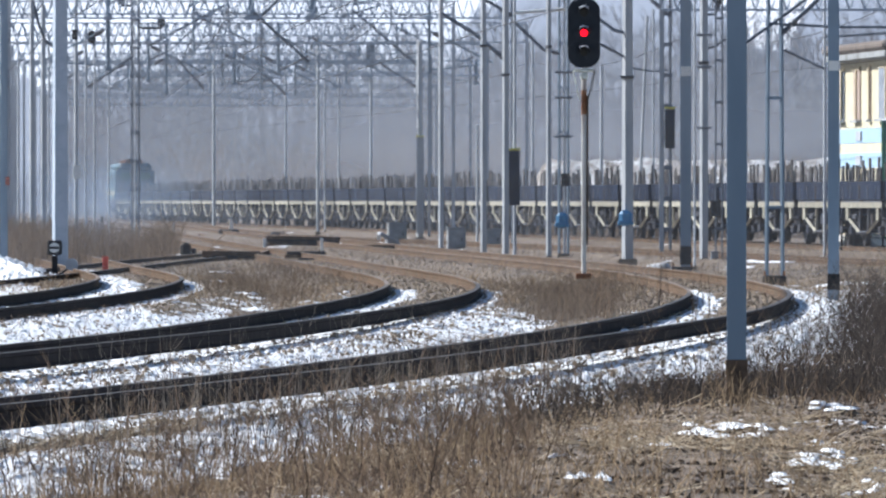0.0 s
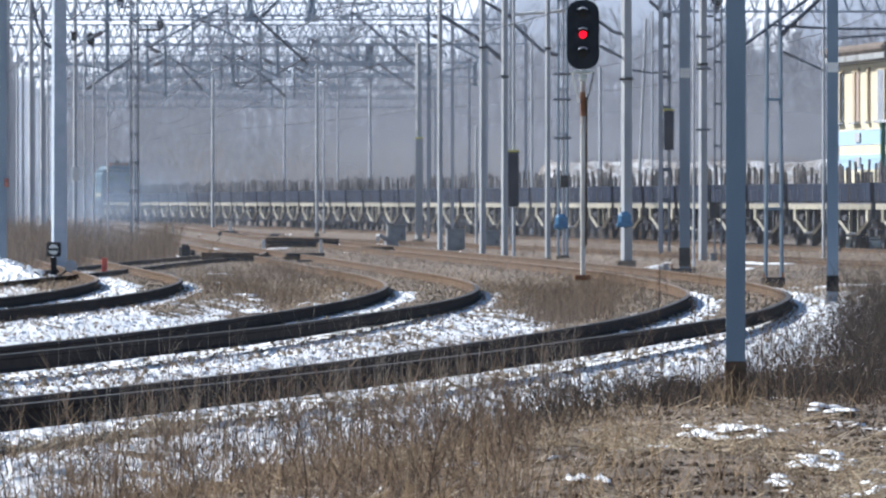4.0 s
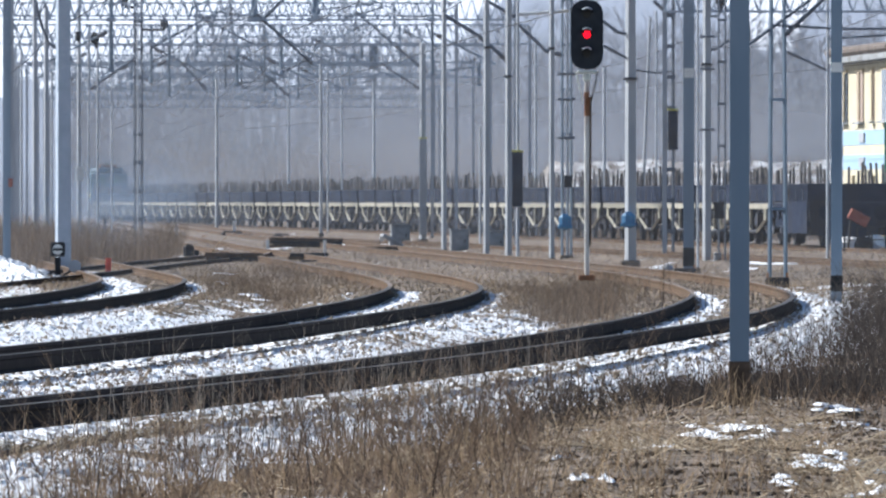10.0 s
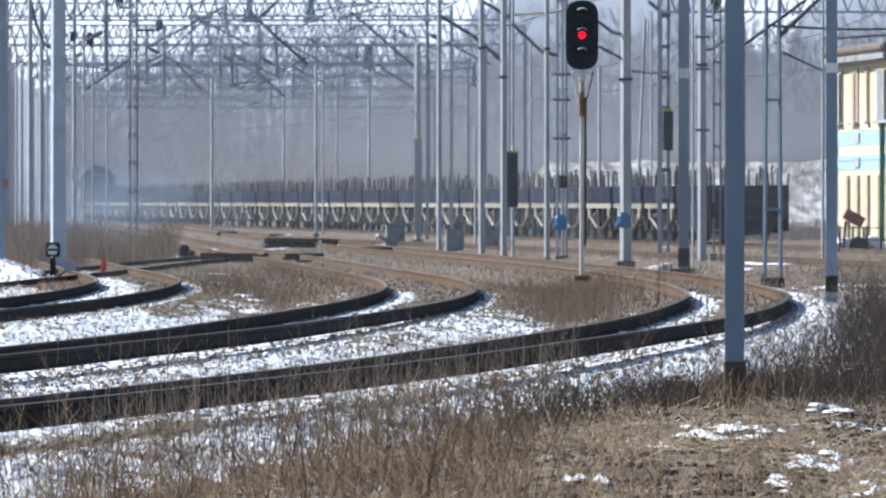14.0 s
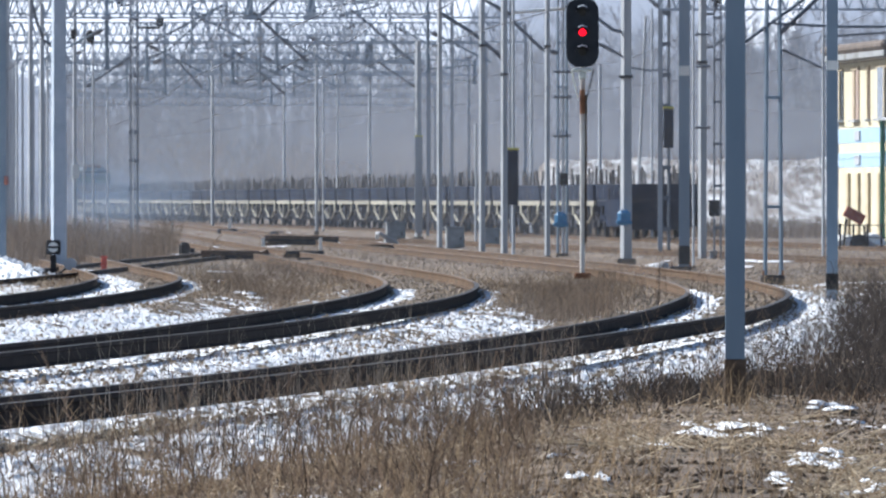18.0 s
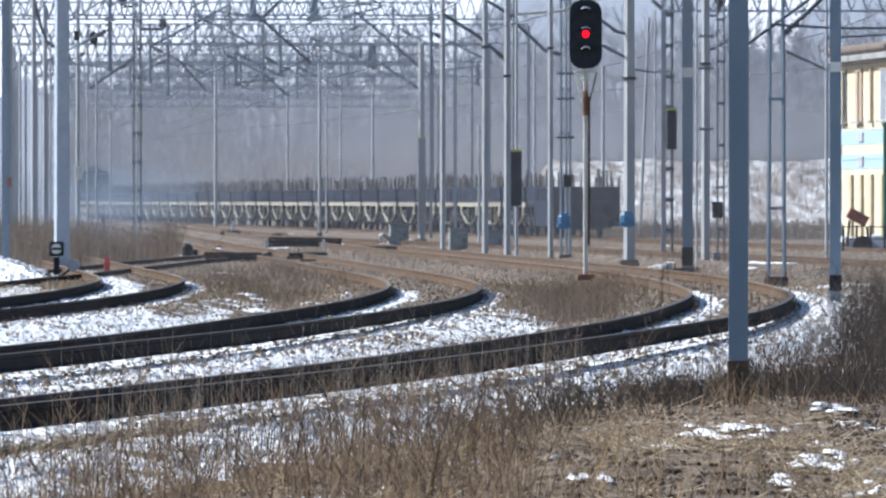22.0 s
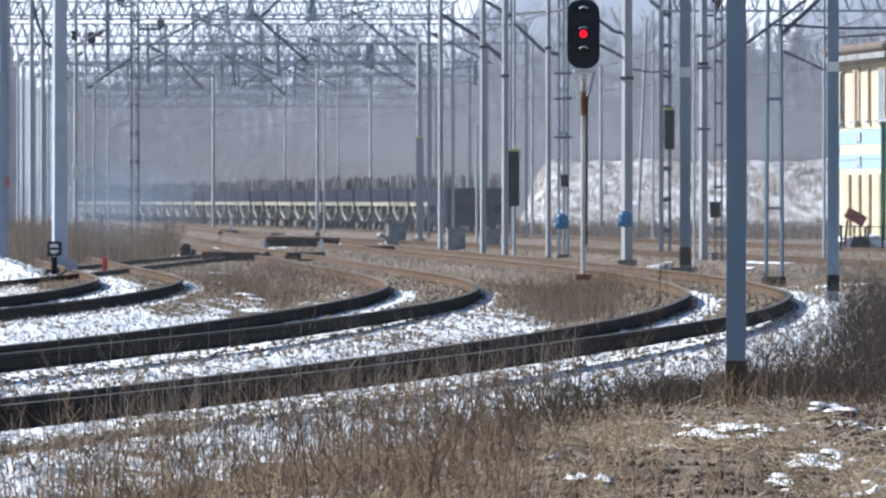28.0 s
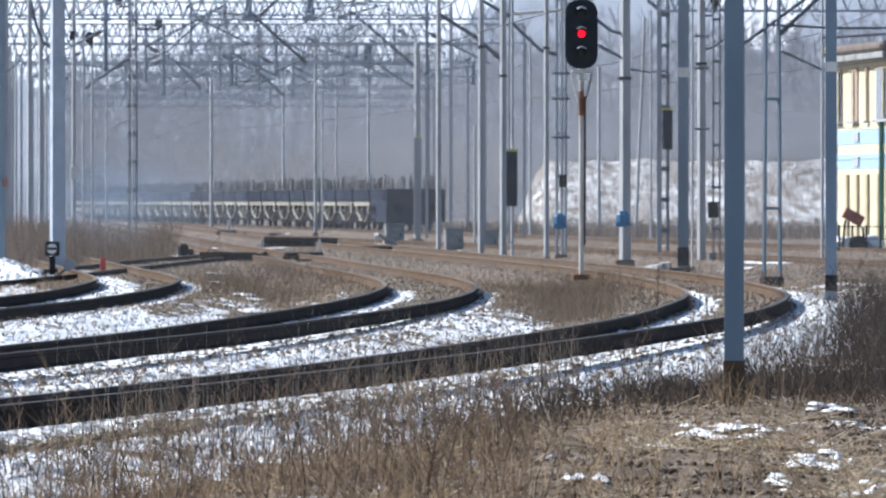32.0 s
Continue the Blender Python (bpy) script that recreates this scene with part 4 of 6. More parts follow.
def wagon(seed, sill="wagon_sill", label="dark two-axle flat wagon with pale sills and uneven stanchions"):
    """Two-axle flat wagon with drop sides and stanchions; x runs along it, its rear end at 0."""
    rnd = random.Random(seed)
    t = thing("flat_wagon", label=label, category="wagon", group="freight train wagons")
    L = PITCH - 1.2
    a0, a1 = 2.2, PITCH - 2.2   # the two axles
    last = sill != "wagon_sill"
    part("deck", box(B(), (0.6 + L / 2, 0, 1.36), (L, 2.7, 0.1)), "wagon", t)
    for s in (-1, 1):
        n = 5
        for i in range(n):
            part("side_board", box(B(), (0.6 + L * (i + 0.5) / n, s * 1.38, 1.68), (L / n - 0.03, 0.05, 0.56), bevel=0.01), "board", t)
            part("hinge", box(B(), (0.6 + L * (i + 0.5) / n, s * 1.41, 1.62), (0.09, 0.03, 0.4)), "wagon", t)
        part("sill", box(B(), (0.6 + L / 2, s * 1.32, 1.25), (L, 0.09, 0.17)), sill, t)
        part("inner_sill", box(B(), (0.6 + L / 2, s * 0.5, 1.1), (L, 0.1, 0.3)), "wagon", t)
        # pale trussed under-frame, wide at the top and narrow at the foot
        x0, x1, xa, xb = a0 - 0.2, a1 + 0.2, 4.9, PITCH - 4.9
        for x in (x0, x1):
            part("post", box(B(), (x, s * 1.3, 1.0), (0.62, 0.07, 0.42), bevel=0.01), sill, t)
        part("truss_rod", rod(B(), (x0, s * 1.28, 0.84), (xa, s * 1.28, 0.42), 0.055, n=4), sill, t)
        part("truss_rod", rod(B(), (xb, s * 1.28, 0.42), (x1, s * 1.28, 0.84), 0.055, n=4), sill, t)
        part("truss_bar", rod(B(), (xa, s * 1.28, 0.42), (xb, s * 1.28, 0.42), 0.05, n=4), "wheel", t)
        for x in (xa, xb):
            part("queen_post", box(B(), (x, s * 1.24, 0.8), (0.2, 0.08, 0.76)), sill if rnd.random() < 0.6 else "wheel", t)
        part("brake_box", box(B(), (PITCH / 2 + rnd.uniform(-0.9, 0.9), s * 0.85, 0.82), (1.0, 0.5, 0.42), bevel=0.05), "wagon", t)
        x = 0.9
        while x < L + 0.3:
            if rnd.random() > 0.1:
                o = part("stanchion", box(B(), (0, 0, 0.5), (rnd.uniform(0.1, 0.22), 0.07, 1.0), bevel=0.01), "stake", t)
                o.location = (x, s * 1.3 + rnd.uniform(-0.05, 0.05), 1.42)
                o.rotation_euler = (rnd.gauss(0, 0.035), rnd.gauss(0, 0.04), 0)
                o.scale = (1, 1, rnd.uniform(0.86, 1.26))
            x += rnd.uniform(0.75, 1.55)
        for x in (a0, a1):
            part("spring", box(B(), (x, s * 1.14, 0.88), (2.0, 0.14, 0.2), bevel=0.05), "wheel", t)
            part("axle_guard", box(B(), (x, s * 1.06, 0.7), (1.5, 0.06, 0.7), bevel=0.02), "wheel", t)
            part("axle_box", box(B(), (x, s * 1.16, 0.47), (0.28, 0.2, 0.28), bevel=0.04), "wagon", t, "worn grey axle box")
            for o in (-1, 1):
                part("brake_shoe", box(B(), (x + o * 0.62, s * 0.75, 0.56), (0.2, 0.16, 0.62), ry=o * 0.12), "wheel", t)
    for x in (0.6, 0.6 + L):
        o = -1 if x < 1 else 1
        part("end_board", box(B(), (x - o * 0.03, 0, 1.68), (0.06, 2.8, 0.58), bevel=0.01), "tail", t)
        part("headstock", box(B(), (x - o * 0.07, 0, 1.12), (0.14, 2.7, 0.46)), "tail", t)
        part("coupling", rod(B(), (x, 0, 1.0), (x + o * 0.55, 0, 0.85), 0.06, n=6), "wheel", t)
        for s in (-1, 1):
            shank = part("buffer_shank", rod(B(), (x, s * 0.87, 1.05), (x + o * 0.5, s * 0.87, 1.05), 0.08, n=8), "wagon", t)
            part("buffer_head", rod(B(), (x + o * 0.5, s * 0.87, 1.05), (x + o * 0.56, s * 0.87, 1.05), 0.23, n=14), "board", shank)
            part("step", box(B(), (x - o * 0.5, s * 1.3, 0.55), (0.4, 0.2, 0.05)), "wagon", t)
    if last:
        # dark sheet added in place of the shade below the rear end
        bm = B()
        vs = [bm.verts.new((0.5, px, pz)) for px, pz in ((-1.36, 1.36), (-1.36, 1.02), (-1.12, 0.72), (-0.86, 0.55), (-0.78, 0.3), (0.2, 0.26), (1.3, 0.34), (1.36, 1.36))]
        ex = bmesh.ops.extrude_face_region(bm, geom=[bm.faces.new(vs)])
        bmesh.ops.translate(bm, vec=(0.06, 0, 0), verts=[v for v in ex["geom"] if isinstance(v, bmesh.types.BMVert)])
        bmesh.ops.recalc_face_normals(bm, faces=bm.faces)
        part("end_shade_sheet", bm, "tail", t, "added dark sheet standing for shade under the wagon's rear")
        # sheets added only to darken the rear sides, no known wagon part
        for s in (-1, 1):
            part("side_apron", box(B(), (3.9, s * 1.39, 1.15), (6.4, 0.03, 1.5)), "board", t, "added dark sheet filling in the rear side")
        part("underbody", box(B(), (1.5 + L / 2, 0, 0.9), (L - 1.6, 2.5, 0.8), bevel=0.12), "board", t)
    for x in (a0, a1):
        o = part("wheelset", rod(B(), (0, -1.0, 0), (0, 1.0, 0), 0.08, n=8), "wheel", t)
        for s in (-1, 1):
            bm = rod(B(), (0, s * 0.7, 0), (0, s * 0.82, 0), 0.47, n=20)
            rod(bm, (0, s * 0.66, 0), (0, s * 0.7, 0), 0.5, n=20)
            part("wheel", bm, "wheel", o)
        o.location = (x, 0, WHEEL_R)
    return t


def locomotive():
    t = thing("locomotive", label="blue-green diesel locomotive with pale cab at the head of the train", category="locomotive")
    L = 16.8
    part("frame", box(B(), (L / 2 + 0.6, 0, 1.2), (L, 2.8, 0.5), bevel=0.04), "wagon", t)
    part("body", box(B(), (L / 2 + 0.6, 0, 2.5), (L - 0.4, 2.85, 2.2), bevel=0.12), "loco", t)
    part("roof", box(B(), (L / 2 + 0.6, 0, 3.75), (L - 0.9, 2.5, 0.6), bevel=0.25), "loco", t, "weathered curved roof")
    for x in (4.2, 8.2, 12.6):
        part("roof_vent", box(B(), (x, 0, 4.15), (1.6, 1.3, 0.3), bevel=0.06), "rust", t)
    part("exhaust", rod(B(), (9.9, 0, 4.0), (9.9, 0, 4.45), 0.18, n=10), "dark", t)
    for s in (-1, 1):
        for x in (3.0, 6.0, 9.0, 12.0, 15.0):
            part("side_window", box(B(), (x, s * 1.43, 2.9), (0.9, 0.04, 0.7), bevel=0.015), "glass", t)
        part("stripe", box(B(), (L / 2 + 0.6, s * 1.43, 1.9), (L - 0.6, 0.03, 0.25)), "cream", t)
        for x in (0.5, L + 0.7):
            o = -1 if x < 1 else 1
            part("buffer", rod(B(), (x, s * 0.87, 1.05), (x + o * 0.5, s * 0.87, 1.05), 0.2, n=12), "wheel", t)
    for x in (0.78, L + 0.42):
        for s in (-0.7, 0.7):
            part("windscreen", box(B(), (x, s, 3.1), (0.06, 0.85, 0.55), bevel=0.02), "green", t, "dull dark windscreen")
    for x in (3.6, L - 2.4):
        part("bogie_frame", box(B(), (x, 0, 0.75), (4.2, 2.3, 0.4), bevel=0.08), "wheel", t)
        for dx in (-1.5, 0, 1.5):
            for s in (-1, 1):
                part("wheel", rod(B(), (x + dx, s * 0.68, 0.55), (x + dx, s * 0.82, 0.55), 0.55, n=18), "wheel", t)
    part("fuel_tank", box(B(), (L / 2 + 0.6, 0, 0.75), (3.0, 2.3, 0.6), bevel=0.1), "wagon", t)
    return t


STEPS = [0, 4, 8, 12, 16, 20, 24, 28, 32]
KINDS = [wagon(k) for k in range(11, 15)]
WAGON = [wagon(3, "board", "last flat wagon of the train, dark all over")]
for i in range(1, WAGONS):
    WAGON.append(KINDS[i - 1] if i <= 4 else copy_thing(KINDS[(i * 7 + i // 4) % 4], Matrix.Identity(4)))
LOCO = locomotive()


# ---- loose stones, snow lumps, grasses: what nobody could count ----


def scatter(name, count, place, build, material, label, category, seed):
    """One sheet of many small pieces; place(rnd) gives a foot point or None, build(rnd, v, f, p) adds a piece."""
    rnd = random.Random(seed)
    v, f = [], []
    for _ in range(count):
        p = place(rnd)
        if p is not None:
            build(rnd, v, f, p)
    return tagged(sheet(v, f, name, material), label, category, kind="stuff")


def lump(size, flat):
    def build(rnd, v, f, p):
        s = rnd.uniform(*size)
        k = len(v)
        a = rnd.uniform(0, 6.28)
        n = 5
        for i in range(n):
            r = s * rnd.uniform(0.7, 1.2)
            v.append((p[0] + r * math.cos(a + i * 6.283 / n), p[1] + r * math.sin(a + i * 6.283 / n), p[2] - 0.01))
        for i in range(n):
            r = s * rnd.uniform(0.35, 0.75)
            v.append((p[0] + r * math.cos(a + (i + 0.4) * 6.283 / n), p[1] + r * math.sin(a + (i + 0.4) * 6.283 / n), p[2] + s * flat * rnd.uniform(0.6, 1.3)))
        for i in range(n):
            j = (i + 1) % n
            f.append((k + i, k + j, k + n + i))
            f.append((k + j, k + n + j, k + n + i))
        f.append(tuple(k + n + i for i in range(n)))
    return build


def blade(height, width, lean, pieces=2, fork=0.0):
    def build(rnd, v, f, p):
        def strip(q, h, w, dx, dy, bend):
            k = len(v)
            yaw = rnd.uniform(-1.0, 1.0)
            cx, cy = math.cos(yaw) * w / 2, math.sin(yaw) * w / 2
            for i in range(pieces + 1):
                u = i / pieces
                ww = 1 - 0.7 * u
                x, y, z = q[0] + dx * h * u + bend * h * u * u, q[1] + dy * h * u, q[2] + h * u * (1 - 0.15 * abs(bend) * u)
                v.append((x - cx * ww, y - cy * ww, z))
                v.append((x + cx * ww, y + cy * ww, z))
            for i in range(pieces):
                f.append((k + 2 * i, k + 2 * i + 1, k + 2 * i + 3, k + 2 * i + 2))
            return x, y, z
        h = rnd.uniform(*height)
        dx, dy, bend = rnd.gauss(0, lean), rnd.gauss(0, lean), rnd.gauss(0, lean)
        strip(p, h, width * rnd.uniform(0.7, 1.4), dx, dy, bend)
        if fork:
            for _ in range(int(fork * rnd.uniform(0.5, 1.5))):
                u = rnd.uniform(0.35, 0.95)
                q = (p[0] + dx * h * u + bend * h * u * u, p[1] + dy * h * u, p[2] + h * u)
                strip(q, h * rnd.uniform(0.15, 0.35), width * 0.6, dx + rnd.choice((-1, 1)) * rnd.uniform(0.3, 0.9), dy, 0)
    return build


def clumpy(x, y, f=0.9, seed=0.0):
    return noise.noise((x * f, y * f * 0.35, 20.0 + seed))


def from_one(rnd, y0, y1, r0, r1):
    """A point r0..r1 metres beside the nearest track."""
    y = y0 * (y1 / y0) ** rnd.random()
    x = off("one", y) + rnd.uniform(r0, r1)
    return x, y


def in_view(x, y, margin=0.004):
    return abs(x) < y * (0.0392 + margin)


def on_ground(x, y):
    return (x, y, ground_z(x, y))


def p_stone(rnd):
    y = 48 * (420 / 48) ** rnd.random()
    x = rnd.uniform(-0.043, 0.043) * y
    if y < 78 and x < 0.012 * y or x - off("one", y) > 2.4 and y < snow_edge(x, y) + 4:
        return None
    if snow_amount(x, y) > 0.62 and rnd.random() < 0.72:
        return None
    return on_ground(x, y)


def p_snow(rnd):
    y = 48 * (230 / 48) ** rnd.random()
    x = rnd.uniform(-0.043, 0.043) * y
    s = snow_amount(x, y)
    if s < 0.5 + 0.25 * rnd.random():
        return None
    if any(abs(abs(x - off(k, y)) - 0.753) < 0.16 for k in ("one", "two", "three") if SPAN[k][0] < y < SPAN[k][1]):
        return None
    return on_ground(x, y)


def p_stubble(rnd):
    y = 48 * (215 / 48) ** rnd.random()
    x = rnd.uniform(-0.043, 0.043) * y
    if clumpy(x, y, 1.4, 7) < -0.05 or any(abs(x - off(k, y)) < 0.95 for k in ("one", "two", "three")):
        return None
    if x > 0.006 * y and (y < min(snow_edge(x, y), 86) or x - off("one", y) < 3.2) and rnd.random() < 0.8:
        return None
    return on_ground(x, y)


def p_front(rnd):
    """The weedy strip between the track and the viewer."""
    x, y = from_one(rnd, 47, 96, 1.0, 11.0)
    r = x - off("one", y)
    if not in_view(x, y):
        return None
    px = x / y
    dense = 0.5 if y < snow_edge(x, y) else 0.02
    if px > 0.006 and y >= 84:
        dense = -0.55
    if 0.95 < r < 1.6:
        dense = 0.35
    if px > 0.006 and y < 84:
        dense = (0.3 if px < 0.019 else -0.25) if clumpy(x, y, 1.3, 91) < 0.15 else 0.55
    if clumpy(x, y, 0.8) + dense < rnd.random() * 0.9 - 0.1:
        return None
    return on_ground(x, y)


def p_sparse(rnd):
    x, y = from_one(rnd, 66, 120, 1.1, 2.6)
    if not in_view(x, y) or x / y > 0.012 or clumpy(x, y, 0.5, 2) < rnd.uniform(-0.6, 0.5):
        return None
    return on_ground(x, y)


def p_mid(rnd):
    """Darker tall weeds all along the strip, thickest where the snow has gone."""
    x, y = from_one(rnd, 48, 112, 1.5, 11.0)
    px = x / y
    if not -0.042 < px < 0.034:
        return None
    if y < snow_edge(x, y) + 2.5 * clumpy(x, y, 0.7, 3):
        thick = 0.4 if -0.03 < px < 0.008 else 0.25 if px < 0.008 else 0.0 if y > 82 else -0.85
    else:
        thick = -0.32 if px < -0.008 else -0.12 if px < 0.008 else -0.1
    if px > 0.004 and y > snow_edge(x, y) + rnd.expovariate(0.2):
        return None
    if clumpy(x, y, 0.6, 4) + thick < rnd.uniform(-0.35, 0.65):
        return None
    return on_ground(x, y)


def right_strip(rnd, lo, hi):
    y = rnd.uniform(84, 160)
    x = rnd.uniform(lo, hi) * y
    return None if x - off("one", y) < 1.5 else on_ground(x, y)


def p_right(rnd):
    """Tall dead brush at the far side of the mast."""
    lo = 0.0335 + 0.007 * rnd.random()
    return right_strip(rnd, lo, 0.043)


def p_right_low(rnd):
    """Lower brush between it and the mast."""
    p = right_strip(rnd, 0.027, 0.038)
    return p if p and clumpy(p[0], p[1], 0.9, 41) > rnd.uniform(-0.5, 0.3) else None


def p_left(rnd):
    """Tall dry reeds behind the sidings."""
    y = rnd.uniform(262, 345)
    x = rnd.uniform(-0.043, -0.0235) * y
    if any(abs(x - off(k, y)) < 1.6 for k in ("two", "four")) or clumpy(x, y, 0.4, 9) < rnd.uniform(-0.5, 0.2):
        return None
    return on_ground(x, y)


def p_between(rnd):
    """Low weeds between the tracks past the bend."""
    y = rnd.uniform(165, 330)
    x = rnd.uniform(-0.043, 0.043) * y
    if any(abs(x - off(k, y)) < 1.1 for k in ("one", "two", "three", "four") if SPAN[k][0] < y < SPAN[k][1]) or clumpy(x, y, 0.3, 13) < 0.02:
        return None
    return on_ground(x, y)


def p_straw(rnd):
    """Bare earth in front of the snow."""
    y = 47 * (95 / 47) ** rnd.random()
    x = rnd.uniform(-0.02, 0.043) * y
    if x - off("one", y) < 2.0 or y > snow_edge(x, y) or y > 84 and rnd.random() < 0.85 or clumpy(x, y, 1.1, 51) < rnd.uniform(0.0, 0.34):
        return None
    p = on_ground(x, y)
    return (p[0], p[1], p[2] + 0.01)


def p_clod(rnd):
    """Trodden earth towards the viewer."""
    y = 47 * (98 / 47) ** rnd.random()
    x = rnd.uniform(-0.03, 0.043) * y
    if x - off("one", y) < 2.2 or y > snow_edge(x, y):
        return None
    return on_ground(x, y)


def straw_bit(rnd, v, f, p):
    a, ln, w = rnd.uniform(0, 3.14), rnd.uniform(0.05, 0.28), rnd.uniform(0.0022, 0.0045)
    dz = rnd.uniform(-0.02, 0.09)
    c, s = math.cos(a) * ln, math.sin(a) * ln
    k = len(v)
    v.extend([(p[0], p[1], p[2]), (p[0] + c, p[1] + s, p[2] + dz), (p[0] + c, p[1] + s, p[2] + dz + w * 1.6), (p[0], p[1], p[2] + w * 1.6)])
    f.append((k, k + 1, k + 2, k + 3))


def p_signal(rnd):
    """Reddish weeds round the signal's foot and inside the bend of the second track."""
    if rnd.random() < 0.55:
        y = rnd.uniform(150, 212)
        x = rnd.gauss(0.0115, 0.0028) * y
    else:
        y = rnd.uniform(185, 262)
        x = rnd.gauss(-0.0155, 0.0036) * y
    if any(abs(x - off(k, y)) < 1.0 for k in ("one", "two", "three")):
        return None
    return on_ground(x, y)


scatter("reddish_weeds", 3600, p_signal, blade((0.08, 0.36), 0.008, 0.28, 2, 3), "reed", "low reddish-brown weeds between the bends", "weeds", 19)


def p_lone(rnd):
    """Single tall stalks past the near rails."""
    y = rnd.uniform(138, 182)
    x = rnd.uniform(0.0125, 0.0235) * y
    return None if abs(abs(x - off("one", y)) - 0.75) < 0.2 else on_ground(x, y)


scatter("lone_stalks", 46, p_lone, blade((0.35, 0.8), 0.011, 0.08, 3, 5), "stem", "single tall dead stalks by the bend", "weeds", 23)


def p_bank(rnd):
    x, y = rnd.uniform(3.5, 30), rnd.uniform(586, 634)
    if clumpy(x, y * 0.3, 0.5, 31) < rnd.uniform(-0.4, 0.35):
        return None
    return (x, y, bank_z(x, y))


scatter("ballast_stones", 70000, p_stone, lump((0.012, 0.036), 0.8), "stone", "loose brown ballast stones between the tracks", "gravel", 1)
scatter("snow_lumps", 20000, p_snow, lump((0.02, 0.08), 0.28), "snow", "crusted lumps of old snow beside the rails", "snow", 2)
scatter("grass_stubble", 54000, p_stubble, blade((0.03, 0.12), 0.009, 0.6, 1), "stem", "short dead stubble poking through the snow", "grass", 3)
scatter("dry_grass", 17000, p_front, blade((0.08, 0.36), 0.005, 0.4, 3), "straw", "pale dry grass in the foreground", "grass", 4)
scatter("tall_stems", 900, p_sparse, blade((0.3, 0.85), 0.0042, 0.045, 3, 2), "pale_stalk", "thin pale stalks standing in front of the rails", "grass", 5)
scatter("tall_weeds", 1500, p_mid, blade((0.4, 0.8), 0.0065, 0.16, 3, 6), "stem", "tall dead weed stalks with many side twigs", "weeds", 66)
scatter("dead_weeds", 5600, p_mid, blade((0.1, 0.46), 0.006, 0.25, 3, 5), "stem", "dark dead weeds with many side twigs", "weeds", 6)


def p_snow_stem(rnd):
    """Upright stalks standing in the snow beside the near track."""
    x, y = from_one(rnd, 60, 150, 1.2, 7.0)
    px = x / y
    if not -0.042 < px < 0.026 or y < snow_edge(x, y) - 2 or px > 0.002 and y > snow_edge(x, y) + rnd.expovariate(0.14) or clumpy(x, y, 0.9, 61) < rnd.uniform(-0.55, 0.25):
        return None
    return on_ground(x, y) if px > -0.016 or rnd.random() < 0.5 else None


scatter("snow_stalks", 5200, p_snow_stem, blade((0.1, 0.46), 0.0072, 0.13, 3, 5), "twig", "upright dark stalks standing in the snow", "weeds", 29)
scatter("dead_brush", 1000, p_right, blade((0.25, 0.85), 0.007, 0.22, 3, 7), "twig", "dense dark dead brush by the mast", "brush", 7)


def p_thicket(rnd):
    """Dense dark twigs where the snow ends beside the mast."""
    y = rnd.uniform(80, 106)
    x = rnd.uniform(-0.002, 0.043) * y
    if x - off("one", y) < 1.9 or abs(y - snow_edge(x, y) + 4) > 8 + 4 * clumpy(x, y, 0.8, 95) or clumpy(x, y, 1.2, 96) < rnd.uniform(-0.6, 0.2):
        return None
    return on_ground(x, y)


scatter("twig_thicket", 6400, p_thicket, blade((0.05, 0.22), 0.01, 0.35, 3, 7), "twig", "dense low dark twigs at the edge of the snow", "brush", 97)
scatter("low_brush", 1300, p_right_low, blade((0.12, 0.5), 0.006, 0.25, 3, 6), "twig", "low dark dead brush in the snow", "brush", 17)
scatter("dry_reeds", 7500, p_left, blade((0.35, 1.1), 0.014, 0.16, 2, 3), "reed", "tall dry reeds beside the sidings", "reeds", 8)
scatter("low_weeds", 14000, p_between, blade((0.05, 0.24), 0.008, 0.35, 2), "straw", "low dry weeds between the tracks", "weeds", 9)


def p_yard(rnd):
    """Rough brown weeds past the near track."""
    y = rnd.uniform(196, 430)
    x = rnd.uniform(-0.02, 0.043) * y
    if any(abs(x - off(k, y)) < 1.15 for k in ("one", "two") if SPAN[k][0] < y < SPAN[k][1]) or clumpy(x, y, 0.35, 83) < rnd.uniform(-0.25, 0.3):
        return None
    return on_ground(x, y)


scatter("yard_weeds", 9000, p_yard, blade((0.06, 0.34), 0.009, 0.3, 2, 2), "reed", "rough brown weeds between the yard tracks", "weeds", 87)
scatter("leaf_litter", 16000, p_clod, lump((0.006, 0.024), 0.4), "litter", "brown leaf litter and clods on the bare earth", "litter", 11)


def p_tuft(rnd):
    """Dry grass caught round the foot of the near mast."""
    x, y = 2.197 + rnd.gauss(0, 0.12), 84.7 + rnd.gauss(0, 0.6)
    return on_ground(x, y)


scatter("mast_tuft", 80, p_tuft, blade((0.06, 0.32), 0.006, 0.22, 3, 2), "straw", "tuft of dry grass round the mast's foot", "grass", 98)
scatter("earth_clods", 3600, p_clod, lump((0.012, 0.045), 0.4), "soil", "dark damp clods of trodden earth", "earth", 52)
scatter("fallen_straw", 15000, p_straw, straw_bit, "pale_straw", "flattened straw lying on the bare earth", "straw", 10)
def p_foot(rnd):
    y = rnd.uniform(520, 590)
    x = rnd.uniform(-0.005, 0.043) * y
    return None if abs(x - off("train", y)) < 2.2 else (x, y, -0.42)


scatter("trackside_weeds", 5000, p_foot, blade((0.3, 0.95), 0.03, 0.2, 2, 2), "reed", "dry brown weeds at the foot of the bank", "weeds", 14)
scatter("bank_brush", 5200, p_bank, blade((0.15, 0.7), 0.022, 0.25, 2, 3), "stem", "leafless brush growing on the snowy bank", "brush", 12)


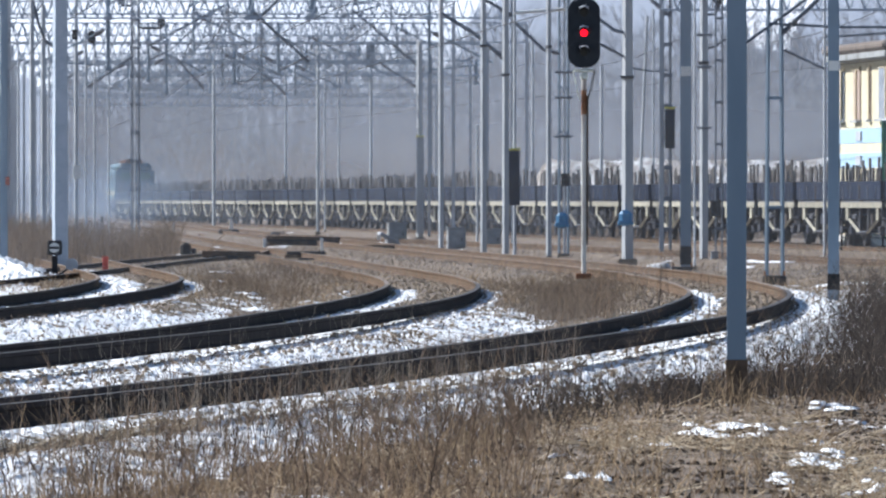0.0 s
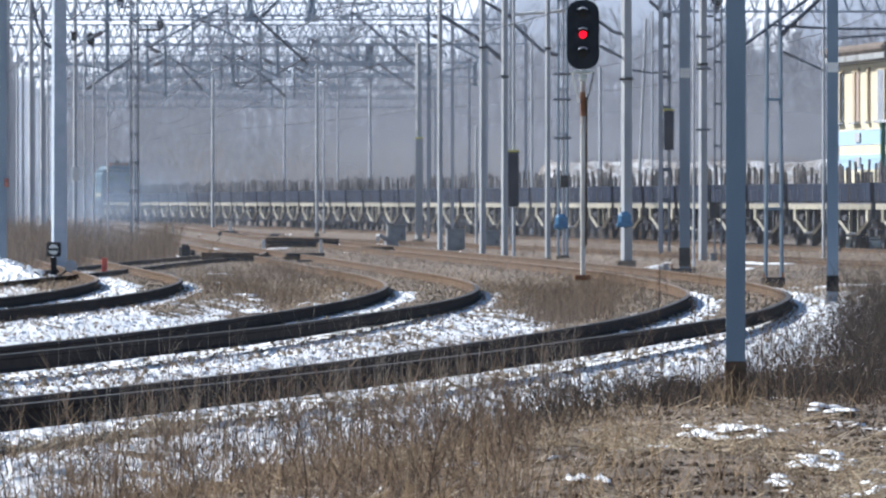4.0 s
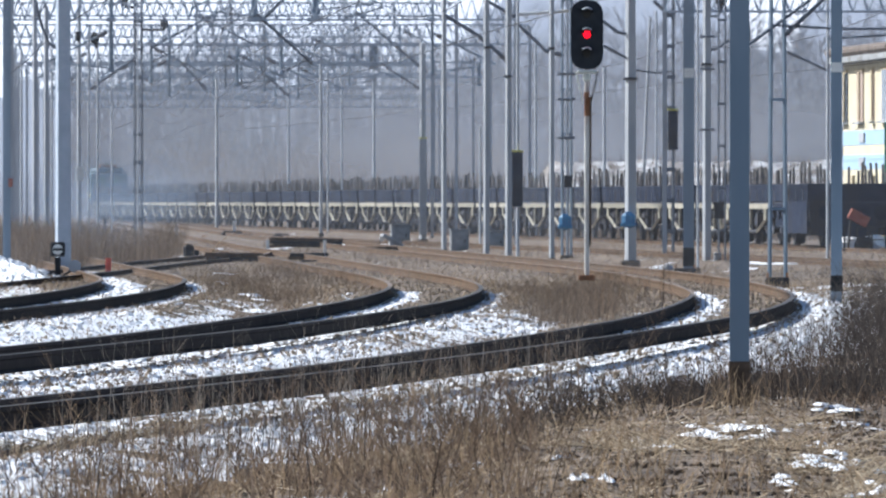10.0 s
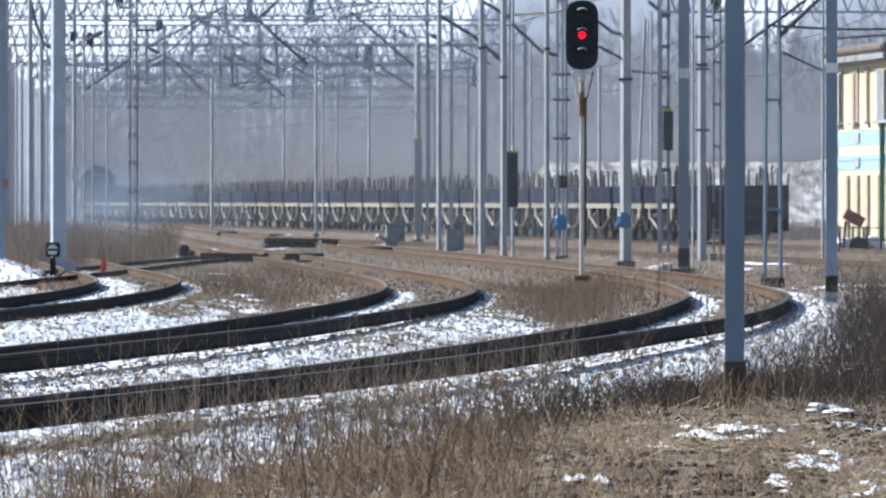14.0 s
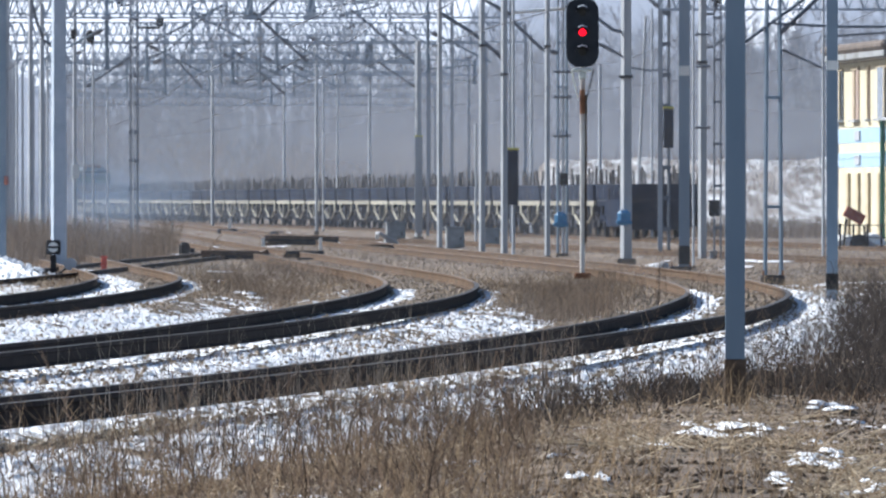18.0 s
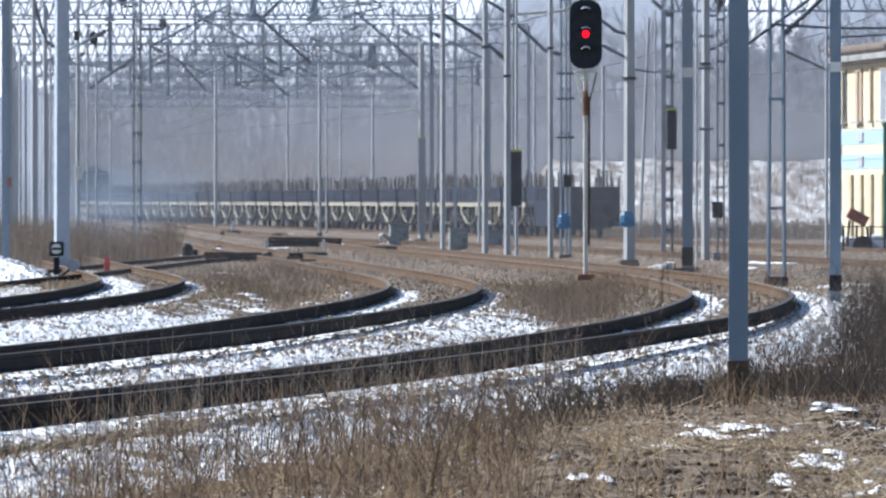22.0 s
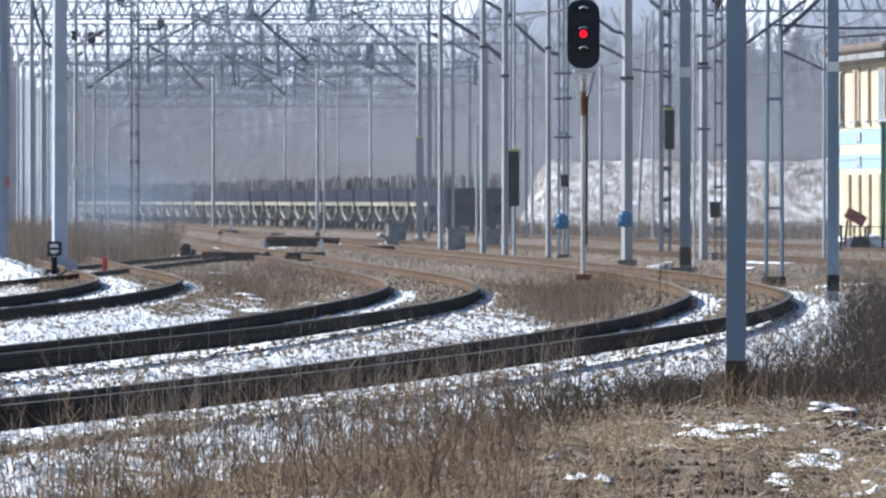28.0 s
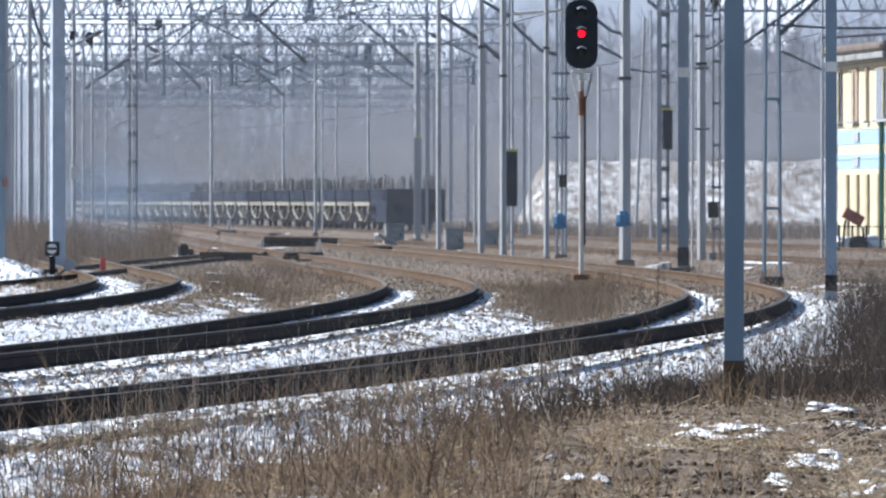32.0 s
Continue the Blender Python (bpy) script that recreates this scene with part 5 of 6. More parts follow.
def p_verge(rnd):
    """The cleared strip along the near rail."""
    x, y = from_one(rnd, 56, 77, 0.95, 1.2)
    return on_ground(x, y)


scatter("verge_straw", 1500, p_verge, straw_bit, "pale_straw", "flattened straw along the near rail", "straw", 33)
scatter("verge_litter", 1600, p_verge, lump((0.01, 0.035), 0.6), "litter", "brown litter and gravel along the near rail", "litter", 34)


def p_wood_edge(rnd):
    """Brown undergrowth along the edge of the woods."""
    y = rnd.uniform(1130, 1240)
    x = rnd.uniform(-0.024, 0.006) * y
    if clumpy(x * 0.2, y * 0.1, 0.9, 71) + 0.02 * x < rnd.uniform(-0.7, 0.15):
        return None
    return (x, y, -0.42)


scatter("woodland_brush", 2600, p_wood_edge, blade((2.5, 8.5), 0.09, 0.14, 3, 5), "edge_brush", "brown leafless undergrowth along the edge of the woods", "brush", 40)

# ---- small things in the yard ----


def snow_mound(x, y, r, ly, h, rz):
    """A long low heap with a rough profile and crumbled lumps on it."""
    bm = B()
    n, m = 96, 26
    rings = []
    for j in range(1, m + 1):
        q = j / m
        ring = []
        for i in range(n):
            a = i * 6.2832 / n
            px, py = math.cos(a) * r * q, math.sin(a) * ly * q
            k = 1 + 0.3 * noise.noise((math.cos(a) * 1.3, math.sin(a) * 1.3, 2.0))
            z = h * (1 - q) ** 0.65 * (0.85 + 0.25 * noise.noise((px * 1.8, py * 1.8, 6.0))) + 0.07 * noise.noise((px * 6, py * 5, 9.0)) + 0.03 * noise.noise((px * 19, py * 15, 4.0)) - 0.05 * q
            ring.append(bm.verts.new((px * k, py * k, z)))
        rings.append(ring)
    top = bm.verts.new((0, 0, h * 0.9))
    for i in range(n):
        bm.faces.new((top, rings[0][i], rings[0][(i + 1) % n]))
        for p, q in zip(rings, rings[1:]):
            bm.faces.new((p[i], q[i], q[(i + 1) % n], p[(i + 1) % n]))
    rnd = random.Random(77)
    for _ in range(420):
        q, a = rnd.random() ** 0.6, rnd.uniform(-2.2, 1.2)
        s = rnd.uniform(0.012, 0.045)
        c = Vector((math.cos(a) * r * q, math.sin(a) * ly * q, h * (1 - q) ** 0.65 * 0.88 + s * 0.2))
        for v in bmesh.ops.create_icosphere(bm, subdivisions=2, radius=s)["verts"]:
            v.co = v.co * (1 + 0.5 * noise.noise(v.co * 9 + c)) + c
    ob = part("snow_mound", bm, "snow")
    ob.location = (x, y, -0.34)
    ob.rotation_euler.z = rz
    return tagged(ob, "long low heap of old snow beside the siding", "snow heap")


# length, turn and place shaped to fit the camera's view
snow_mound(-10.75, 252.0, 1.85, 45.0, 0.78, 0.07)


def patch(x, y, r, h, rnd):
    """A low leftover patch of snow."""
    bm = B()
    n = 22
    top = bm.verts.new((0, 0, h))
    rings = []
    for q, zz in ((0.55, 0.85), (1.0, -0.3)):
        rings.append([bm.verts.new((math.cos(i * 6.283 / n) * r * q * rnd.uniform(0.55, 1.3), math.sin(i * 6.283 / n) * r * 3 * q * rnd.uniform(0.7, 1.25), h * zz * rnd.uniform(0.6, 1.2))) for i in range(n)])
    for i in range(n):
        j = (i + 1) % n
        bm.faces.new((top, rings[0][i], rings[0][j]))
        bm.faces.new((rings[0][i], rings[1][i], rings[1][j], rings[0][j]))
    ob = part("snow_patch", bm, "snow")
    ob.location = (x, y, ground_z(x, y) + (0.025 if y < 95 else 0.0))
    return tagged(ob, "small leftover patch of melting snow on bare earth", "snow patch", group="snow patches")


rnd = random.Random(21)
for x, y, r in ((2.21, 77.4, 0.17), (1.87, 77.6, 0.2), (2.95, 84.6, 0.13), (2.11, 63.9, 0.17), (2.30, 65.1, 0.09), (1.80, 59.9, 0.08), (0.69, 61.1, 0.05), (0.85, 60.8, 0.045), (1.27, 76.5, 0.05), (2.28, 59.8, 0.12), (7.30, 282.8, 0.7), (7.93, 282.8, 0.6), (6.67, 274.5, 0.5), (5.81, 301.1, 0.35), (-0.61, 359.0, 1.2), (-3.12, 405.8, 0.9), (9.56, 282.8, 0.5)):
    for _ in range(8):
        q = rnd.uniform(0.25, 0.7)
        patch(x + rnd.gauss(0, r * 0.6), y + rnd.gauss(0, r * 3.5), r * q, 0.012 + r * 0.03, rnd)


for x, y, r in ((-10.32, 583.3, 0.5), (-9.08, 651.2, 0.7), (-10.08, 466.7, 0.35), (-3.69, 329.4, 0.6), (-1.78, 378.4, 0.5), (-7.53, 368.4, 0.3), (-7.06, 304.3, 0.25), (-5.52, 388.9, 0.55), (1.25, 307.7, 0.25), (1.82, 301.1, 0.2), (2.42, 291.7, 0.25), (5.76, 269.2, 0.3), (8.02, 269.2, 0.35), (-2.04, 282.8, 0.3), (6.74, 217.1, 0.2), (-4.62, 225.8, 0.3), (-3.03, 176.1, 0.3), (-7.1, 470.0, 0.45), (-4.3, 398.0, 0.7), (-5.25, 259.0, 0.35), (-4.9, 262.0, 0.22), (-3.5, 196.0, 0.3), (-3.3, 192.0, 0.24), (-6.0, 240.0, 0.24), (-7.8, 330.0, 0.4)):
    patch(x, y, r, 0.02 + r * 0.05, rnd)


def point_lantern(x, y):
    t = thing("point_lantern", (x, y, -0.3), label="black point indicator lantern with a pale round face", category="lantern")
    part("stand", box(B(), (0, 0, 0.28), (0.12, 0.12, 0.56), bevel=0.01), "dark", t)
    part("base_plate", box(B(), (0.1, 0, 0.04), (0.5, 0.3, 0.08), bevel=0.01), "dark", t)
    part("housing", box(B(), (0, 0, 0.72), (0.3, 0.24, 0.3), bevel=0.03), "dark", t)
    part("face", rod(B(), (0, -0.122, 0.72), (0, -0.135, 0.72), 0.105, n=20), "white", t, "pale round face")
    part("face_bar", box(B(), (0, -0.139, 0.72), (0.2, 0.008, 0.05)), "dark", t)
    return t


point_lantern(-8.00, 232.0)


def point_lever(x, y):
    t = thing("point_lever", (x, y, -0.32), label="hand point lever with a grey round weight", category="lever")
    part("box", box(B(), (-0.2, 0, 0.1), (0.4, 0.3, 0.2), bevel=0.02), "dark", t)
    part("arm", rod(B(), (-0.3, 0, 0.15), (0.0, 0, 0.38), 0.025, n=8), "dark", t)
    part("weight", rod(B(), (0, -0.07, 0.4), (0, 0.07, 0.4), 0.13, n=18), "galv", t, "grey round counterweight")
    return t


point_lever(-7.62, 231.0)


def marker(x, y, h, material, label, w=0.1):
    t = thing("marker_post", (x, y, -0.3), label=label, category="marker", group="marker posts")
    part("post", box(B(), (0, 0, h / 2), (w, w, h), bevel=0.01), material, t)
    part("cap", box(B(), (0, 0, h + 0.02), (w * 1.2, w * 1.2, 0.04), bevel=0.01), material, t)
    return t


marker(-7.44, 248.0, 0.42, "red_paint", "short red-painted clearance post", 0.12)
marker(-3.72, 343.0, 0.5, "white", "short white fouling point post", 0.09)
marker(-5.49, 345.0, 0.5, "white", "short white fouling point post", 0.09)
marker(-2.44, 420.0, 0.45, "white", "short white fouling point post", 0.12)
marker(-10.56, 560.0, 0.7, "white", "short white fouling point post", 0.15)
marker(-11.26, 470.0, 0.75, "concrete", "short pale concrete marker post", 0.1)
marker(-15.76, 520.0, 0.9, "dark", "dark short marker post", 0.12)


def point_machine(x, y, w, h, rz=0.0):
    t = thing("point_machine", (x, y, -0.3), rz, label="low dark point machine housing with snow around it", category="point machine", group="point machines")
    part("base", box(B(), (0, 0, 0.05), (w, 0.7, 0.12), bevel=0.02), "dark", t)
    part("cover", box(B(), (-w * 0.12, 0, h / 2 + 0.05), (w * 0.6, 0.5, h), bevel=0.08), "dark", t)
    part("motor", rod(B(), (w * 0.2, 0, h * 0.4), (w * 0.46, 0, h * 0.4), h * 0.36, n=14), "dark", t)
    part("rod", rod(B(), (-w * 0.5, -0.15, 0.1), (-w * 0.5 - 0.8, -0.15, 0.1), 0.03, n=6), "rust", t)
    return t


point_machine(-7.22, 318.0, 0.5, 0.45)
point_machine(-6.94, 480.0, 1.1, 0.3)
point_machine(-9.72, 520.0, 1.6, 0.3)
point_machine(-3.42, 292.0, 1.0, 0.15)
point_machine(-2.39, 385.0, 0.9, 0.22)


def beam_stack(x, y, w, h, seed):
    """Dark beams stacked in place of unclear switch parts by the turnout."""
    rnd = random.Random(seed)
    t = thing("beam_heap", (x, y, ground_z(x, y)), 0.06, label="stack of dark beams standing in for switch parts by the turnout", category="timber heap", group="timber heaps")
    rows = max(2, int(h / 0.1))
    for r in range(rows):
        for k in range(3 if r < rows - 1 else 2):
            ln = w * rnd.uniform(0.6, 1.0)
            part("beam", box(B(), (rnd.uniform(-0.5, 0.5) * (w - ln), (k - 1) * 0.26 + rnd.uniform(-0.03, 0.03), (r + 0.5) * h / rows), (ln, 0.2, h / rows * 0.96), rz=rnd.uniform(-0.05, 0.05), ry=rnd.uniform(-0.02, 0.02), bevel=0.012), "dark" if rnd.random() < 0.45 else "rust_dark", t)
    return t


beam_stack(-4.83, 385.0, 2.7, 0.32, 1)
beam_stack(-3.72, 302.0, 1.15, 0.19, 2)
beam_stack(-5.5, 293.0, 1.6, 0.24, 3)
beam_stack(-2.05, 352.0, 1.1, 0.16, 4)
beam_stack(-6.6, 700.0, 2.2, 0.4, 5)


def cabinet(x, y, w, h, material="concrete", label="grey concrete equipment cabinet beside the line", rz=0.1):
    t = thing("equipment_cabinet", (x, y, -0.3), rz, label=label, category="cabinet", group="equipment cabinets")
    part("body", box(B(), (0, 0, h / 2), (w, w * 0.7, h), bevel=0.03), material, t)
    part("lid", box(B(), (0, 0, h + 0.03), (w * 1.08, w * 0.78, 0.06), bevel=0.02), material, t)
    part("door", box(B(), (0, -w * 0.36, h * 0.5), (w * 0.8, 0.03, h * 0.8), bevel=0.01), material, t)
    part("handle", box(B(), (w * 0.28, -w * 0.385, h * 0.55), (0.03, 0.03, 0.14)), "dark", t)
    return t


cabinet(0.39, 372.0, 0.6, 0.75, "cabinet")
cabinet(1.60, 372.0, 0.5, 0.7, "cabinet")
cabinet(-1.76, 420.0, 0.7, 0.8, "cabinet")
cabinet(7.07, 296.0, 0.2, 0.3, "cabinet")


def wedge(x, y):
    t = thing("concrete_trough", (x, y, -0.3), 0.2, label="tilted grey concrete trough lid beside the track", category="concrete piece")
    part("slab", box(B(), (0, 0, 0.35), (0.8, 0.5, 0.12), ry=0.5, bevel=0.02), "concrete", t)
    part("support", box(B(), (0.1, 0, 0.15), (0.4, 0.4, 0.35), bevel=0.02), "concrete", t)
    return t


wedge(-1.94, 395.0)


def hung_box(x, y, z, w, h, material, label, cap=None, d=0.25):
    """A box fixed to the front of a mast."""
    t = thing("mast_box", (x, y, z), label=label, category="box", group="boxes on masts")
    round_top = material == "blue"
    part("body", box(B(), (0, -d / 2, 0), (w, d, h), bevel=0.1 if round_top else 0.02), material, t)
    if round_top:
        part("skirt", box(B(), (0, -d / 2, -h * 0.3), (w * 1.15, d * 1.1, h * 0.28), bevel=0.03), material, t)
    else:
        part("lid", box(B(), (0, -d / 2, h / 2 + 0.03), (w * 1.08, d * 1.1, 0.06), bevel=0.015), cap or material, t)
    part("clamp", box(B(), (0, 0.06, 0), (w * 0.6, 0.2, 0.06)), "dark", t)
    return t


hung_box(4.80, 299.85, 0.92, 0.36, 0.42, "blue", "blue metal box clamped to a concrete mast")
hung_box(3.43, 329.9, 0.81, 0.36, 0.46, "blue", "blue metal box clamped to a lattice mast")
hung_box(3.53, 329.9, 1.96, 0.24, 0.3, "dark", "small dark box clamped to a lattice mast")
hung_box(1.98, 321.9, 2.03, 0.34, 1.56, "tail", "tall dark board with a yellow top on a mast", "yellow", 0.12)
hung_box(6.58, 329.9, 3.48, 0.3, 1.15, "tail", "tall dark board with a yellow top on a mast", "yellow", 0.12)
hung_box(-1.01, 469.8, 2.01, 0.32, 4.0, "concrete", "pale sleeve with a yellow top round a mast", "yellow", 0.2)
hung_box(-3.93, 599.9, 9.08, 0.45, 1.2, "steel", "grey weight stack hanging at a mast", None, 0.3)
hung_box(7.10, 295.9, 1.14, 0.28, 0.36, "dark", "dark shunting lamp housing on a thin post", None, 0.2)
hung_box(-9.93, 256.9, 1.80, 0.1, 0.14, "red_rust", "small red plate on a mast", None, 0.06)
hung_box(-13.65, 419.9, 2.41, 0.28, 0.45, "white", "small pale plate box on a mast", None, 0.06)
hung_box(-13.73, 419.9, 7.51, 0.2, 0.3, "dark", "small dark box on a mast", None, 0.1)


def yard_lamp(x, y, z, reach):
    t = thing("yard_lamp", (x, y, z), label="dark yard floodlight on a horizontal bracket", category="lamp", group="yard lamps")
    part("bracket", rod(B(), (0, 0, 0), (reach, 0, 0), 0.05, n=8), "dark", t)
    part("housing", box(B(), (reach, -0.05, 0.26), (0.3, 0.3, 0.46), bevel=0.09), "dark", t)
    part("glass", box(B(), (reach, -0.21, 0.26), (0.22, 0.02, 0.3)), "glass", t)
    return t


yard_lamp(-12.44, 460.0, 8.39, 0.92)
yard_lamp(-12.72, 460.0, 9.31, -0.42)
yard_lamp(-13.00, 420.0, 7.20, -0.1)
yard_lamp(7.12, 298.0, 6.53, 0.1)


def boulder(x, y, r):
    bm = B()
    bmesh.ops.create_icosphere(bm, subdivisions=3, radius=1.0)
    for v in bm.verts:
        k = 1 + 0.25 * noise.noise(v.co * 1.3 + Vector((x, y, 0)))
        v.co = Vector((v.co.x * r * k, v.co.y * r * k, max(v.co.z, -0.4) * r * 0.85 * k))
    ob = part("boulder", bm, "concrete")
    ob.location = (x, y, ground_z(x, y) + r * 0.25)
    return tagged(ob, "rounded grey concrete lump capped with snow", "boulder")


boulder(5.07, 264.2, 0.3)


def base_block(x, y, w):
    t = thing("foundation_block", (x, y, -0.25), label="dark square mast base with bolts", category="foundation", group="foundation blocks")
    part("block", box(B(), (0, 0, 0.1), (w, w, 0.22), bevel=0.03), "dark", t)
    for a in (-1, 1):
        part("bolt", rod(B(), (a * w * 0.4, -w * 0.4, 0.2), (a * w * 0.4, -w * 0.4, 0.3), 0.025, n=6), "rust", t)
    return t


base_block(6.29, 215.6, 0.46)
base_block(5.13, 243.9, 0.5)


# rubbish and a low fence in front of the signal box
def fence(points, y, h):
    t = thing("wire_fence", (points[0], y, -0.3), label="low dark post and wire fence", category="fence")
    for x in points:
        part("post", rod(B(), (x - points[0], 0, 0), (x - points[0], 0, h), 0.04, n=6), "dark", t)
    for z in (h * 0.55, h * 0.95):
        part("wire", rod(B(), (0, 0, z), (points[-1] - points[0], 0, z), 0.015, n=4), "dark", t)
    return t


fence([12.30, 12.71, 13.14, 13.58, 14.02], 350.0, 0.95)


def rubbish(x, y):
    t = thing("tipped_handcart", (x, y, -0.3), label="tipped rusty red handcart lying on rubbish", category="cart")
    part("tray", box(B(), (0, 0, 1.2), (0.66, 0.5, 0.34), ry=0.5, bevel=0.03), "red_rust", t)
    part("leg", rod(B(), (-0.25, 0, 1.1), (-0.35, 0, 0), 0.04, n=6), "dark", t)
    part("leg", rod(B(), (0.3, 0, 0.9), (0.35, 0, 0), 0.04, n=6), "dark", t)
    part("wheel", rod(B(), (0.15, -0.2, 0.32), (0.15, -0.1, 0.32), 0.3, n=16), "dark", t)
    return t


rubbish(12.81, 352.0)


def sack(x, y, s, material, label):
    bm = B()
    bmesh.ops.create_icosphere(bm, subdivisions=3, radius=s)
    for v in bm.verts:
        k = 1 + 0.35 * noise.noise(v.co * (2 / s) + Vector((x, 0, 0)))
        v.co = Vector((v.co.x * k, v.co.y * k, max(v.co.z, -s * 0.5) * k * 0.9))
    ob = part("sack", bm, material)
    ob.location = (x, y, -0.3 + s * 0.45)
    return tagged(ob, label, "sack", group="sacks")


sack(12.60, 353.0, 0.45, "white", "crumpled white plastic sack")
sack(13.38, 354.0, 0.5, "white", "crumpled white plastic sack")
sack(13.08, 353.0, 0.4, "concrete", "bulging grey sack of rubbish")


def stick(points, r, label="pale bare broken branch lying in the weeds"):
    p = [Vector(q) for q in points]
    t = thing("fallen_branch", p[0], label=label, category="branch", group="fallen branches")
    for i, (a, b) in enumerate(zip(p, p[1:])):
        k = 1 - i / len(p)
        part("limb" if i else "stem", rod(B(), a - p[0], b - p[0], r * k, r * k * 0.8, 7), "straw", t)
    return t


stick([(-1.14, 66.0, -0.17), (-1.06, 65.6, -0.22), (-0.91, 65.0, -0.32)], 0.008)
stick([(-1.17, 66.0, -0.19), (-1.28, 66.3, -0.31)], 0.006)
stick([(1.63, 64.0, -0.18), (1.70, 64.2, -0.24), (1.80, 64.0, -0.29)], 0.008)
stick([(-1.52, 66.0, -0.19), (-1.50, 66.0, -0.31)], 0.007)
stick([(0.44, 72.0, -0.20), (0.27, 72.0, -0.36), (0.06, 72.0, -0.41)], 0.006)
stick([(-6.9, 325.0, -0.3), (-6.6, 325.0, 0.2), (-6.3, 325.0, 0.42)], 0.022, "pale broken reed stalks leaning by the turnout")
stick([(-6.75, 322.0, -0.3), (-6.55, 322.0, 0.1), (-6.2, 322.0, 0.2)], 0.018, "pale broken reed stalks leaning by the turnout")
stick([(1.72, 62.5, -0.32), (1.62, 62.3, -0.24), (1.5, 62.2, -0.16)], 0.008)
stick([(1.74, 62.4, -0.3), (1.73, 62.4, -0.12), (1.755, 62.4, -0.02)], 0.006)
stick([(0.47, 63.0, -0.3), (0.6, 62.8, -0.24), (0.86, 62.4, -0.1)], 0.007)
stick([(-0.83, 90.0, -0.10), (-0.74, 90.0, 0.08), (-0.68, 90.0, 0.16)], 0.006)

# ---- exhaust smoke of the locomotive hanging over the far end of the yard, and shells standing in for haze ----


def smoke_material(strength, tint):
    m = bpy.data.materials.new("thin_smoke_and_haze")
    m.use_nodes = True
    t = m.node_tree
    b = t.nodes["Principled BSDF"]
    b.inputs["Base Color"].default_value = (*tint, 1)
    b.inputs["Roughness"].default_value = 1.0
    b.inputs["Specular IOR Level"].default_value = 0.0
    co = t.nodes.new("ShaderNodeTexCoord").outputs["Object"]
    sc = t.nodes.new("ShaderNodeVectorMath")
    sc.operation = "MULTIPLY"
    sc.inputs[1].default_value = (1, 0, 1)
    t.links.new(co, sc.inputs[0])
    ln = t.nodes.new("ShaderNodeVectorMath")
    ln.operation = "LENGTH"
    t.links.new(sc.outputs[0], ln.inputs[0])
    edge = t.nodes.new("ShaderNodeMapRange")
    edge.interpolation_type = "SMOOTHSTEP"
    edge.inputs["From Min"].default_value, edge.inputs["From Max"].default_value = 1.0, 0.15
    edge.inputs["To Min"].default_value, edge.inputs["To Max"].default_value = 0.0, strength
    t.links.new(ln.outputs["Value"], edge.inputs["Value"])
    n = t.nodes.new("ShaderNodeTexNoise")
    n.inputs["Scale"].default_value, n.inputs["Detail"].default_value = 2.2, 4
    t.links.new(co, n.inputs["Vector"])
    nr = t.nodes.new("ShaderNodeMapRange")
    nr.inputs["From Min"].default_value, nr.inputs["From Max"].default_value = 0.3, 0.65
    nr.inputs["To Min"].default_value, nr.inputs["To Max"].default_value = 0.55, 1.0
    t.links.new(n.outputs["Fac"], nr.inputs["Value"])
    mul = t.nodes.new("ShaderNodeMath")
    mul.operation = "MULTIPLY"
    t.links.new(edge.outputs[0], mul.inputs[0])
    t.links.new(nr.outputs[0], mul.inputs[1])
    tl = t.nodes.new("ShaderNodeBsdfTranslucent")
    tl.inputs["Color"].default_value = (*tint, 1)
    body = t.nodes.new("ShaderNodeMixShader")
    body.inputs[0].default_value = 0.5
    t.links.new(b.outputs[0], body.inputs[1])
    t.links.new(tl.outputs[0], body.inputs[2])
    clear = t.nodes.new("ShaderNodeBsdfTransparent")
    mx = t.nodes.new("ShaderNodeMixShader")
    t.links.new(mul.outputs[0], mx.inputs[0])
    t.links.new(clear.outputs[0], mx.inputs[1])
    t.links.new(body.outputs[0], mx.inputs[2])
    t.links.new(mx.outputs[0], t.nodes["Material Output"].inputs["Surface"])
    return m


SMOKE = []


